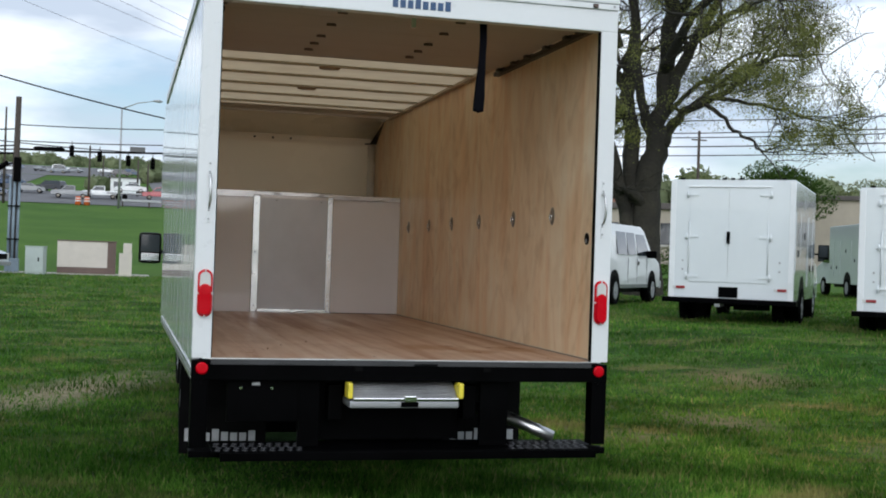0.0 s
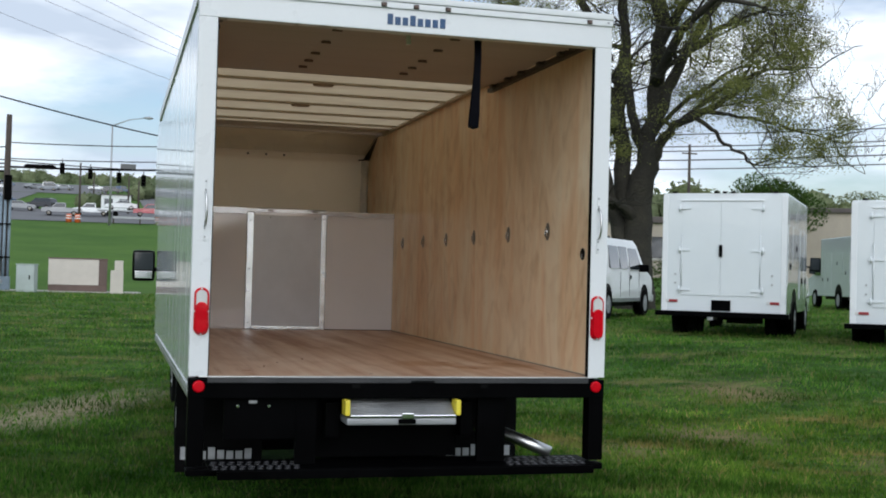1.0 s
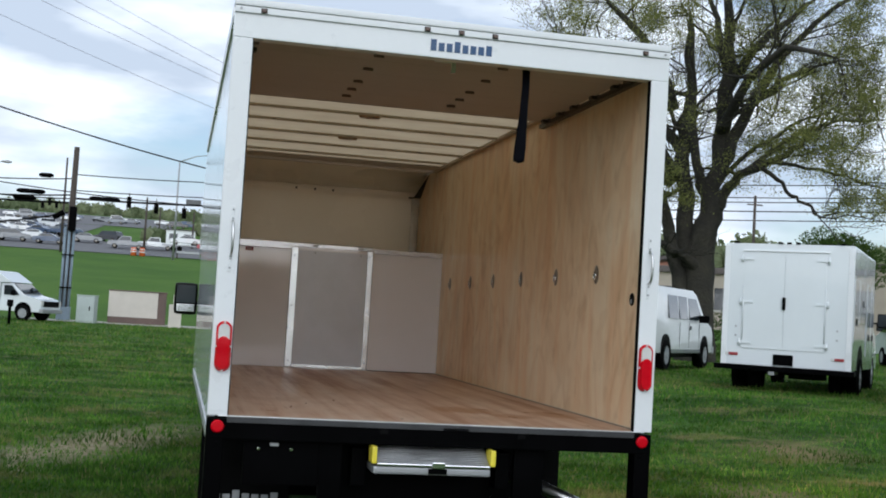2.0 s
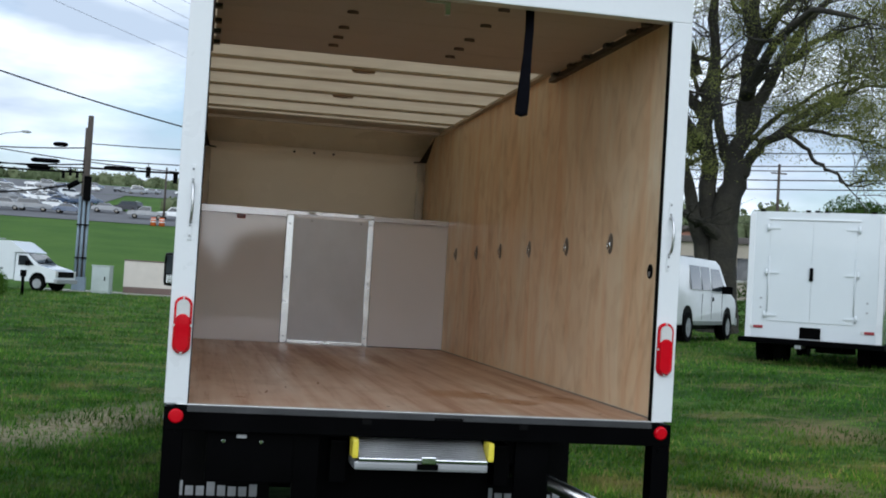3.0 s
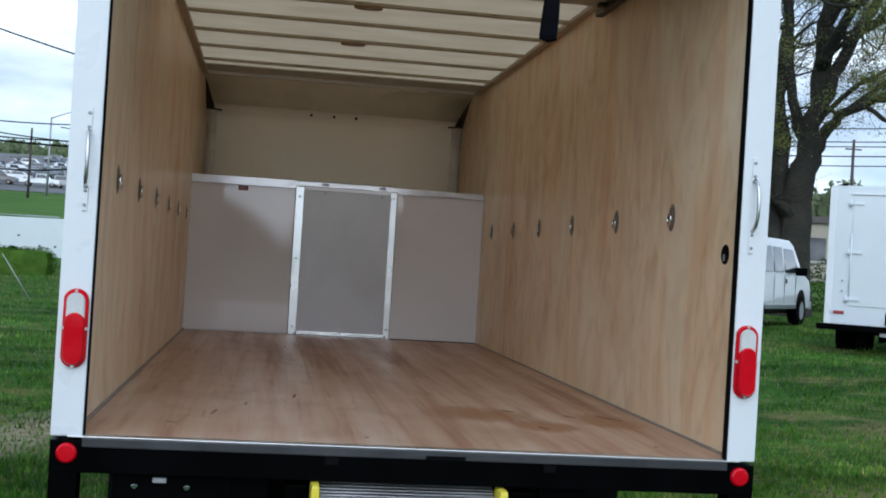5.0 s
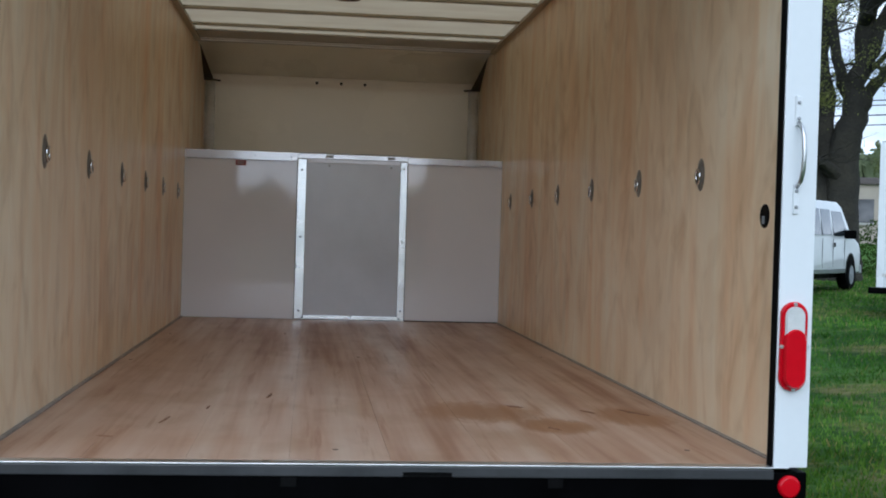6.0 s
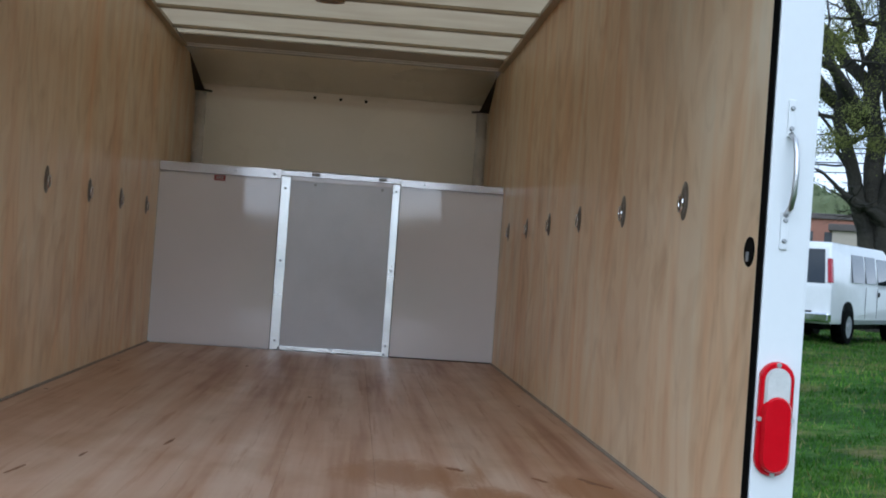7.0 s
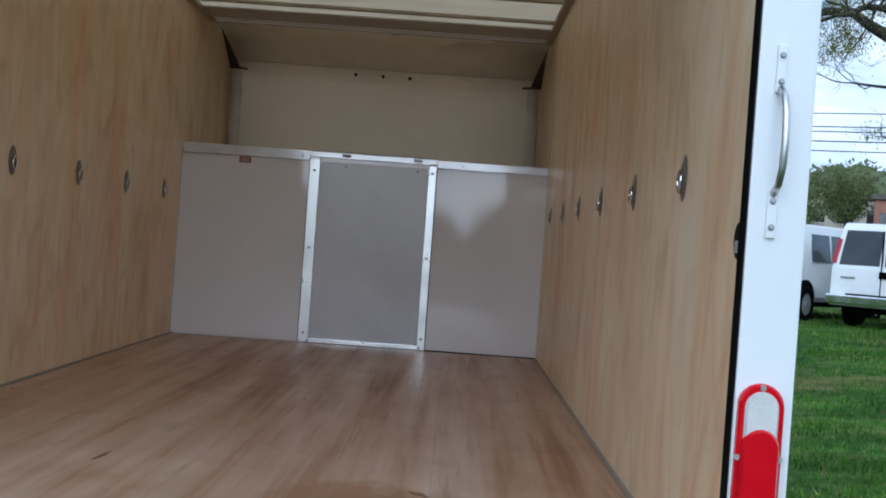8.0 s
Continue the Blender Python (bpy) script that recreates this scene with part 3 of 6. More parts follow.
# rear frame
for s in (-1, 1):
    bm = B(s * 1.118, s * 1.222, 0.0, 0.052, F, 2.835, bevel=0.006)
    box(bm, s * 1.150, s * 1.2215, 0.046, 0.085, F, 2.835, bevel=0.004)
    part("rear_post", bm, M_FRAME, truck, "white powder-coated rear corner post")
    part("door_seal", B(s * 1.1135, s * 1.1175, 0.004, 0.042, F, 2.834, bevel=0.001), M_RUBBER, truck, "black rubber door seal")
    part("door_track", B(s * 1.137, s * 1.149, 0.054, 0.086, F, 2.9, bevel=0.003), M_RUBBER, truck, "black rubber-faced door track")
    part("lower_post", B(s * 1.128, s * 1.22, 0.0, 0.10, 0.365, F - 0.014, bevel=0.006), M_BLACK, truck, "black bumper post")
part("header", B(-1.222, 1.222, 0.0, 0.085, 2.835, RAIL, bevel=0.006), M_FRAME, truck, "white rear header beam")
roof_edge = part("roof_edge", B(-1.222, 1.222, -0.012, 0.10, RAIL, 3.0, bevel=0.006), M_FRAME, truck, "white rear roof edge with a fine groove")
part("roof_lip", B(-1.224, 1.224, -0.018, 0.12, 3.002, 3.04, bevel=0.01), M_FRAME, roof_edge)
# dark blue markings on the header
for k in range(8):
    hgt = (0.062, 0.046, 0.046, 0.06, 0.046, 0.046, 0.046, 0.056)[k]
    x = -0.165 + k * 0.0445
    part("marking", B(x, x + 0.032, -0.004, 0.001, 2.872, 2.872 + hgt, bevel=0.001), M_BLUE, truck)
for x in (-1.07, -0.19, 0.0, 0.19, 1.07):
    lamp = part("clearance_lamp", B(x - 0.012, x + 0.012, -0.026, -0.013, 2.972, 2.99, bevel=0.004), M_BROWN, truck, "small dark red clearance lamp")
    part("lamp_base", B(x - 0.016, x + 0.016, -0.017, -0.0125, 2.968, 2.994, bevel=0.002), M_BLACK, lamp)
for s in (-1, 1):
    for z in (2.985, 3.018):
        part("screw", disc(bmesh.new(), (s * 1.19, -0.013, z), (0, -1, 0), 0.007, 0.004, 8), M_GALV, truck)


def stadium(bm, cx, cz, half, r, y0, y1, n=12):
    """An upright long round plate."""
    ring = [(cx + r * math.cos(a), cz + (half if a < math.pi else -half) + r * math.sin(a)) for a in
            [math.pi * k / n for k in range(n + 1)] + [math.pi + math.pi * k / n for k in range(n + 1)]]
    back = [bm.verts.new((x, y1, z)) for x, z in ring]
    mid = [bm.verts.new((x, y0 + 0.3 * (y1 - y0), z)) for x, z in ring]
    front = [bm.verts.new((cx + (x - cx) * 0.9, y0, cz + (z - cz) * 0.97)) for x, z in ring]
    m = len(ring)
    for a, c in ((back, mid), (mid, front)):
        for i in range(m):
            bm.faces.new((a[i], a[(i + 1) % m], c[(i + 1) % m], c[i]))
    bm.faces.new(front)
    bm.faces.new(back)
    bmesh.ops.recalc_face_normals(bm, faces=bm.faces)
    return bm


def half_lens(bm, cx, z0, z1, r, y0, y1, top, n=10):
    """A lens that is round at one end: at the top, or at the foot."""
    if top:
        ring = [(cx + r * math.cos(math.pi * k / n), z1 - r + r * math.sin(math.pi * k / n)) for k in range(n + 1)] + [(cx - r, z0), (cx + r, z0)]
    else:
        ring = [(cx + r * math.cos(math.pi + math.pi * k / n), z0 + r + r * math.sin(math.pi + math.pi * k / n)) for k in range(n + 1)]
        ring += [(cx + r * math.cos(math.pi * k / n), z1 - r + r * math.sin(math.pi * k / n)) for k in range(n + 1)]
    mcz = sum(z for _, z in ring) / len(ring)
    back = [bm.verts.new((x, y1, z)) for x, z in ring]
    mid = [bm.verts.new((x, y0 + 0.4 * (y1 - y0), z)) for x, z in ring]
    front = [bm.verts.new((cx + (x - cx) * 0.86, y0, mcz + (z - mcz) * 0.95)) for x, z in ring]
    m = len(ring)
    for a, c in ((back, mid), (mid, front)):
        for i in range(m):
            bm.faces.new((a[i], a[(i + 1) % m], c[(i + 1) % m], c[i]))
    bm.faces.new(front)
    bmesh.ops.recalc_face_normals(bm, faces=bm.faces)
    return bm


for s in (-1, 1):
    cx = s * 1.163
    tail = part("tail_light", stadium(bmesh.new(), cx, 1.212, 0.090, 0.041, -0.016, 0.002), M_RED, truck, "long red and clear tail light in a red bezel")
    part("red_lens", half_lens(bmesh.new(), cx, 1.09, 1.265, 0.034, -0.034, -0.010, False), M_RED, tail)
    part("clear_lens", half_lens(bmesh.new(), cx, 1.24, 1.33, 0.030, -0.026, -0.010, True), M_CLEAR, tail)
    for x, z in ((cx, 1.336), (cx, 1.087), (cx - 0.038, 1.212), (cx + 0.038, 1.212)):
        part("screw", disc(bmesh.new(), (x, -0.012, z), (0, -1, 0), 0.0055, 0.008, 8), M_ALU, tail)
    part("marker_lamp", disc(bmesh.new(), (s * 1.165, 0.001, 0.80), (0, -1, 0), 0.034, 0.018, 20, 0.008), M_RED, truck, "round red marker lamp")
    # grab handle
    bm = bmesh.new()
    x = s * 1.158
    tube(bm, [(x, -0.008, 1.865), (x + 0.002, -0.03, 1.85), (x + 0.004, -0.040, 1.82), (x + 0.005, -0.043, 1.772), (x + 0.004, -0.040, 1.725), (x + 0.002, -0.03, 1.695), (x, -0.008, 1.68)], 0.0068, 10)
    grab = part("grab_handle", bm, M_ALU, truck, "bent chrome grab handle")
    for z0, z1 in ((1.858, 1.945), (1.60, 1.687)):
        part("mounting_plate", B(x - 0.009, x + 0.009, -0.007, 0.0, z0, z1, bevel=0.003), M_FRAME, grab)
        for z in (z0 + 0.02, z1 - 0.02):
            part("bolt", disc(bmesh.new(), (x, -0.007, z), (0, -1, 0), 0.0055, 0.005, 10, 0.002), M_GALV, grab)

# roof, bows and the rolled-up rear door
bm = bmesh.new()
box(bm, -1.19, 1.19, 0.1, 6.06, 2.966, 2.972)
part("roof_skin", bm, M_ROOF, truck, "white translucent roof skin")
for y in (0.98, 1.59, 2.20, 2.81, 3.42, 4.05, 4.69, 5.33):
    part("roof_bow", B(-1.15, 1.15, y - 0.022, y + 0.022, 2.945, 2.9655, bevel=0.005), M_BOW, truck, "tan roof bow")
part("cap_overlap", B(-1.15, 1.15, 5.60, 5.95, 2.956, 2.9655, bevel=0.003), M_OVERLAP, truck, "grey double layer where the roof meets the nose")
part("front_bow", B(-1.15, 1.15, 5.955, 5.985, 2.948, 2.9655, bevel=0.004), M_PANEL, truck, "pale front roof bow")
part("front_bow", B(-1.15, 1.15, 6.00, 6.05, 2.940, 2.9655, bevel=0.006), M_PANEL, truck)
for x, y in ((-0.06, 2.81), (-0.06, 4.05)):
    bm = disc(bmesh.new(), (0, 0, 2.9445), (0, 0, -1), 0.085, 0.016, 20, 0.008)
    bmesh.ops.transform(bm, matrix=pose(x, y, 0) @ Matrix.Diagonal((1.0, 0.62, 1.0, 1.0)), verts=bm.verts)
    part("dome_light", bm, M_DOME, truck, "small oval brown dome light under a bow")
door = part("rear_door", B(-1.10, 1.10, 0.12, 0.52, 2.895, 2.925, bevel=0.004), M_OHDOOR, truck, "taupe sectional rear door rolled up under the roof")
for a, c in ((0.522, 0.91), (0.912, 1.30), (1.302, 1.60), (1.602, 2.05)):
    part("door_section", B(-1.10, 1.10, a, c, 2.895, 2.925, bevel=0.003), M_OHDOOR, door)
for x in (-0.39, 0.34):
    for y in (0.36, 0.76, 1.17, 1.46, 1.72):
        bm = disc(bmesh.new(), (0, 0, 2.8945), (0, 0, -1), 0.030, 0.008, 16, 0.003)
        bmesh.ops.transform(bm, matrix=pose(x, y, 0) @ Matrix.Diagonal((1.0, 0.72, 1.0, 1.0)), verts=bm.verts)
        tube(bm, [(x - 0.03, y, 2.886), (x + 0.03, y, 2.886)], 0.006, 8)
        part("hinge", bm, M_BROWN, door, "dark steel hinge")
bm = B(-0.07, 0.05, 0.34, 0.35, 2.886, 2.894)
box(bm, 0.03, 0.055, 0.33, 0.36, 2.83, 2.893, bevel=0.003)
part("latch", bm, M_FRAME, door, "galvanised door latch")
for s in (-1, 1):
    bm = B(s * 1.108, s * 1.15, 0.15, 2.15, 2.862, 2.893, bevel=0.003)
    for y in (0.3, 0.52, 0.91, 1.3, 1.6, 1.95):
        disc(bm, (s * 1.108, y, 2.885), (s, 0, 0), 0.024, 0.03, 12)
        box(bm, s * 1.07, s * 1.115, y - 0.03, y + 0.03, 2.872, 2.893, bevel=0.003)
    part("roller_track", bm, M_TRACK, truck, "dark steel roller track with door rollers")
# pull strap, a flat loop of webbing
bm = bmesh.new()
path = [(0.425, 0.16, 2.892), (0.42, 0.13, 2.75), (0.413, 0.12, 2.62), (0.406, 0.115, 2.5), (0.40, 0.11, 2.40), (0.396, 0.11, 2.335)]
for off in (-0.004, 0.004):
    rows = []
    for i, (x, y, z) in enumerate(path):
        h = 0.021 + 0.009 * step01((2.62 - z) / 0.25)
        rows.append([bm.verts.new((x + u * h, y + off * (1 + 2.0 * step01((2.7 - z) / 0.3)) + e, z)) for u, e in ((-1, -0.0015), (1, -0.0015), (1, 0.0015), (-1, 0.0015))])
    for a, c in zip(rows, rows[1:]):
        for k in range(4):
            bm.faces.new((a[k], a[(k + 1) % 4], c[(k + 1) % 4], c[k]))
tube(bm, [(0.368, 0.11, 2.335), (0.396, 0.11, 2.325), (0.424, 0.11, 2.335)], 0.013, 8)
bmesh.ops.recalc_face_normals(bm, faces=bm.faces)
part("pull_strap", bm, M_WEB, truck, "black webbing pull strap hanging from the door")

# bulkhead at the front of the load floor
P = 5.5
lower = part("bulkhead", B(-1.165, 1.165, P + 0.012, P + 0.04, F, 2.06), M_PANEL, truck, "low grey-beige bulkhead with an aluminium-framed door")
part("left_panel", B(-1.163, -0.352, P, P + 0.012, F + 0.006, 2.005, bevel=0.002), M_PANEL, lower)
part("right_panel", B(0.458, 1.163, P, P + 0.012, F + 0.002, 2.005, bevel=0.002), M_PANEL, lower)
cab_door = part("bulkhead_door", B(-0.30, 0.418, P + 0.002, P + 0.012, F + 0.03, 2.005, bevel=0.002), M_DOORP, lower, "bluish-grey textured bulkhead door")
part("frame_strip", B(-0.350, -0.285, P - 0.014, P, F + 0.004, 2.030, bevel=0.003), M_STRIP, lower)
part("frame_strip", B(0.405, 0.456, P - 0.014, P, F + 0.03, 2.030, bevel=0.003), M_STRIP, lower)
part("frame_strip", B(-0.284, 0.456, P - 0.010, P, F + 0.004, F + 0.032, bevel=0.002), M_STRIP, lower)
part("top_strip", B(-1.163, -0.352, P - 0.012, P + 0.03, 2.012, 2.074, bevel=0.0015), M_CAPPING, lower, "polished aluminium capping strip")
part("top_strip", B(-0.350, 0.456, P - 0.010, P + 0.03, 2.036, 2.070, bevel=0.0015), M_CAPPING, lower)
part("top_strip", B(0.458, 1.163, P - 0.012, P + 0.03, 2.018, 2.066, bevel=0.0015), M_CAPPING, lower)
part("head_strip", B(-0.283, 0.404, P - 0.004, P + 0.004, 2.006, 2.034, bevel=0.002), M_PANEL, lower)
for x in (-0.12, 0.335):
    part("door_stop", B(x - 0.028, x + 0.028, P - 0.020, P - 0.0105, 2.044, 2.064, bevel=0.004), M_PLATE, lower, "small dark steel door stop")
part("gap", B(-0.3535, -0.3505, P - 0.003, P + 0.001, F + 0.004, 2.008), M_BLACK, lower)
part("gap", B(0.4565, 0.460, P - 0.003, P + 0.001, F + 0.004, 2.008), M_BLACK, lower)
part("gap", B(0.46, 1.16, P - 0.004, P + 0.001, F, F + 0.007), M_BLACK, lower)
part("gap", B(-0.34, 0.45, P - 0.009, P + 0.028, 2.0705, 2.0745), M_BLACK, lower)
for x, z in ((-0.318, 1.95), (-0.318, 1.46), (-0.318, 0.92), (0.43, 1.98), (0.43, 1.44), (0.43, 0.93), (-0.29, 0.873), (0.42, 0.873), (-0.40, 2.04), (-0.66, 2.045), (-0.12, 1.985), (0.335, 1.985), (0.62, 2.04)):
    part("screw", disc(bmesh.new(), (x, P - 0.013, z), (0, -1, 0), 0.009, 0.005, 8, 0.002), M_GALV, lower)
bm = B(-0.8, -0.725, P - 0.004, P, 1.968, 2.006)
sticker = part("warning_label", bm, M_LABEL, lower, "small dark red warning label")
for z in (1.976, 1.986, 1.995):
    part("bar", B(-0.79, -0.737, P - 0.0055, P - 0.0045, z, z + 0.005), M_GREYV, sticker)

# nose over the cab: a curved cove above an upright wall, with a small ledge between them
def curved_sheet(prof, thickness, half=1.163):
    bm = bmesh.new()
    rows = [[bm.verts.new((x, y, z)) for x in (-half, -0.6, 0.0, 0.6, half)] for y, z in prof]
    for a, c in zip(rows, rows[1:]):
        for k in range(4):
            bm.faces.new((a[k], a[k + 1], c[k + 1], c[k]))
    bmesh.ops.recalc_face_normals(bm, faces=bm.faces)
    bmesh.ops.solidify(bm, geom=list(bm.faces), thickness=thickness)
    return bm


cove = [(6.06, 2.99), (6.25, 2.99)] + [(6.45 + 0.41 * math.sin(radians(a)), 2.775 + 0.215 * math.cos(radians(a))) for a in range(0, 88, 6)]
part("nose_cove", curved_sheet(cove, 0.012, 1.189), M_COVE, truck, "beige fibreglass cove above the nose wall", smooth=True)
ledge = [(6.857, 2.800), (6.860, 2.785), (6.861, 2.772), (6.863, 2.762), (6.868, 2.752), (6.877, 2.740), (6.887, 2.728), (6.894, 2.71)]
wall = [(6.898, 2.69), (6.900, 2.6), (6.904, 2.45), (6.908, 2.3), (6.912, 2.15), (6.914, 2.0), (6.915, 1.93)]
nose = part("nose_liner", curved_sheet(ledge + wall, 0.012), M_NOSE, truck, "glossy beige fibreglass nose seen from inside", smooth=True)
for x in (-0.225, -0.02, 0.18):
    part("clip", disc(bmesh.new(), (x, 6.866, 2.752), (0, -1, 0.2), 0.012, 0.018, 8), M_BLACK, nose)
part("nose_floor", B(-1.165, 1.165, 5.54, 6.93, 1.90, 1.93), M_PANEL, truck)
part("nose_cap", prism(bmesh.new(), [(7.0, 2.735), (7.06, 2.4), (7.08, 1.92), (6.95, 1.92), (6.95, 2.735)], -1.19, 1.19), M_CAP, truck, "white fibreglass nose front")
part("nose_crown", prism(bmesh.new(), [(6.06, 3.04), (6.455, 3.035), (6.6, 3.01), (6.8, 2.92), (7.0, 2.737), (6.95, 2.737), (6.80, 2.89), (6.6, 2.985), (6.455, 3.005), (6.06, 3.008)], -1.19, 1.19), M_CROWN, truck, "rounded white nose crown")
for s in (-1, 1):
    part("nose_side", prism(bmesh.new(), [(5.852, 2.95), (6.3, 3.02), (6.7, 2.93), (6.98, 2.72), (7.06, 2.4), (7.08, 1.92), (5.852, 1.92)], s * 1.1905, s * 1.214), M_WHITE, truck)
    post = part("nose_post", tube(bmesh.new(), [(s * 1.108, 6.84, 1.93), (s * 1.108, 6.84, 2.725)], 0.042, 14), M_POST, truck, "round aluminium corner post")
    bm = bmesh.new()
    tri = [(s * 1.16, 6.40, 2.968), (s * 1.16, 6.83, 2.735), (s * 1.08, 6.83, 2.735)]
    f1 = [bm.verts.new(p) for p in tri]
    f2 = [bm.verts.new((x, y - 0.012, z + 0.004)) for x, y, z in tri]
    bm.faces.new(f1)
    bm.faces.new(f2[::-1])
    for k in range(3):
        bm.faces.new((f1[k], f2[k], f2[(k + 1) % 3], f1[(k + 1) % 3]))
    bmesh.ops.recalc_face_normals(bm, faces=bm.faces)
    tube(bm, [(s * 1.155, 6.78, 2.78), (s * 1.12, 6.80, 2.742), (s * 1.02, 6.78, 2.73)], 0.008, 8)
    part("corner_gusset", bm, M_TRACK, truck, "dark triangular corner gusset")

# recessed tie-down rings in the plywood
for s in (-1, 1):
    for y in (0.885, 1.72, 2.60, 3.44, 4.25, 5.08):
        bm = bmesh.new()
        n = 20
        x0 = s * 1.165
        out = [(y + 0.043 * math.cos(2 * math.pi * k / n), 1.755 + 0.060 * math.sin(2 * math.pi * k / n)) for k in range(n)]
        inn = [(y + 0.033 * math.cos(2 * math.pi * k / n), 1.755 + 0.042 * math.sin(2 * math.pi * k / n)) for k in range(n)]
        r0 = [bm.verts.new((x0 - s * 0.0015, a, c)) for a, c in out]
        r1 = [bm.verts.new((x0 - s * 0.005, a, c)) for a, c in inn]
        r2 = [bm.verts.new((x0 - s * 0.002, y + (a - y) * 0.6, 1.755 + (c - 1.755) * 0.6)) for a, c in inn]
        for p, q in ((r0, r1), (r1, r2)):
            for k in range(n):
                bm.faces.new((p[k], p[(k + 1) % n], q[(k + 1) % n], q[k]))
        bm.faces.new(r2)
        bmesh.ops.recalc_face_normals(bm, faces=bm.faces)
        ring = part("tie_down", bm, M_PLATE, truck, "recessed galvanised tie-down ring")
        bm = bmesh.new()
        loop = [(x0 - s * 0.012, y + 0.022 * math.cos(a), 1.747 + 0.026 * math.sin(a)) for a in (2 * math.pi * k / 14 for k in range(15))]
        tube(bm, loop, 0.0045, 6, caps=False)
        part("ring", bm, M_CHROME, ring)
bm = bmesh.new()
disc(bm, (1.165, 0.250, 1.597), (-1, 0, 0), 0.038, 0.003, 20, 0.001)
hole = part("latch_pocket", bm, M_BLACK, truck, "dark round latch pocket in the plywood")
part("latch_tongue", B(1.156, 1.162, 0.244, 0.256, 1.572, 1.597, bevel=0.002), M_GALV, hole)

# rear beam, step bumper and what hangs under the box
beam = part("rear_beam", B(-1.22, 1.22, -0.002, 0.10, 0.735, F - 0.0135, bevel=0.004), M_BLACK, truck, "black steel rear beam")
for x in (-0.29, 0.47):
    part("slot", B(x - 0.022, x + 0.022, -0.006, -0.0025, 0.792, 0.818), M_RUBBER, beam)
part("slot", B(0.03, 0.17, -0.006, -0.0025, F - 0.034, F - 0.02), M_RUBBER, beam)
for s in (-1, 1):
    part("bolt", disc(bmesh.new(), (s * 1.163, 0.0, 0.715), (0, -1, 0), 0.009, 0.008, 8), M_BLACK, beam)
bumper = part("step_bumper", B(-1.06, 1.12, -0.115, -0.10, 0.305, 0.352, bevel=0.004), M_BLACK, truck, "black step bumper with a punched grip tread")
part("tread", B(-1.10, 1.16, -0.0995, 0.26, 0.348, 0.357, bevel=0.002), M_BLACK, bumper)
part("bumper_rail", B(-1.222, 1.222, 0.0, 0.10, 0.31, 0.347, bevel=0.004), M_BLACK, bumper)
holes = bmesh.new()
for i in range(44):
    for j in range(4):
        x = -1.07 + i * 0.0497 + (0.012 if j % 2 else 0)
        if -0.58 < x < 0.60:
            continue
        y = -0.065 + j * 0.075
        tube(holes, [(x, y, 0.357), (x, y, 0.363)], [0.020, 0.013], 8)
tagged(part("grip_studs", holes, M_STUD, bumper), kind="stuff")
part("hitch_plate", B(-0.50, 0.37, 0.22, 0.25, 0.37, 0.734, bevel=0.004), M_BLACK, truck, "black steel plate under the rear beam")
part("side_bracket", B(0.45, 0.62, 0.05, 0.09, 0.358, 0.734, bevel=0.004), M_BLACK, truck, "black bumper bracket")
part("side_bracket", B(-0.62, -0.50, 0.05, 0.09, 0.358, 0.734, bevel=0.004), M_BLACK, truck)
# added black block and panel that stand in for shade under the truck
part("shade_block", B(-0.34, 0.34, 0.5, 1.45, 0.26, 0.62, bevel=0.05), M_BLACK, truck, "added black block darkening the space under the truck")
part("shade_panel", B(-0.62, 0.62, 1.56, 1.57, 0.22, 0.78), M_BLACK, truck)
part("rear_bracket", B(-1.02, -0.62, 0.05, 0.065, 0.50, 0.734, bevel=0.004), M_BLACK, truck, "black bracket panel under the beam")
plate_lamp = part("bracket_lamp", B(-0.885, -0.84, 0.03, 0.05, 0.704, 0.720, bevel=0.003), M_GREYV, truck, "small clear lamp")
for x in (-0.945, -0.772):
    part("bracket_bolt", disc(bmesh.new(), (x, 0.05, 0.688), (0, -1, 0), 0.011, 0.012, 8, 0.003), M_CHROME, truck)
for s in (-1, 1):
    part("chassis_rail", B(s * 0.36, s * 0.44, 0.1, 8.3, 0.50, 0.70, bevel=0.006), M_BLACK, truck, "black chassis rail")
for y in (0.5, 1.3, 3.0, 4.2, 5.2):
    part("cross_member", B(-1.16, 1.16, y - 0.04, y + 0.04, 0.70, F - 0.062, bevel=0.004), M_BLACK, truck)
part("axle", tube(bmesh.new(), [(-0.95, 2.05, 0.385), (0.95, 2.05, 0.385)], 0.07, 12), M_BLACK, truck)
part("axle_housing", tube(bmesh.new(), [(0, 1.8, 0.385), (0, 2.0, 0.385), (0, 2.15, 0.385)], [0.1, 0.19, 0.1], 12), M_BLACK, truck)
for s in (-1, 1):
    flap = part("mud_flap", B(s * 0.62, s * 1.20, 1.54, 1.552, 0.08, 0.70, bevel=0.003), M_RUBBER, truck, "black rubber mud flap with pale markings")
    x0 = -1.165 if s < 0 else 0.68
    for k in range(8):
        hgt = (0.085, 0.055, 0.055, 0.08, 0.06, 0.055, 0.055, 0.07)[k]
        x = x0 + k * 0.061
        part("marking", B(x, x + 0.046, 1.5365, 1.5405, 0.165, 0.165 + hgt), M_GREYV, flap)
    wheel(truck, s * 0.80, 2.05, 0.385, 0.385, 0.22, s)
    wheel(truck, s * 1.06, 2.05, 0.385, 0.385, 0.22, s)
    wheel(truck, s * 0.90, 6.35, 0.385, 0.385, 0.22, s)
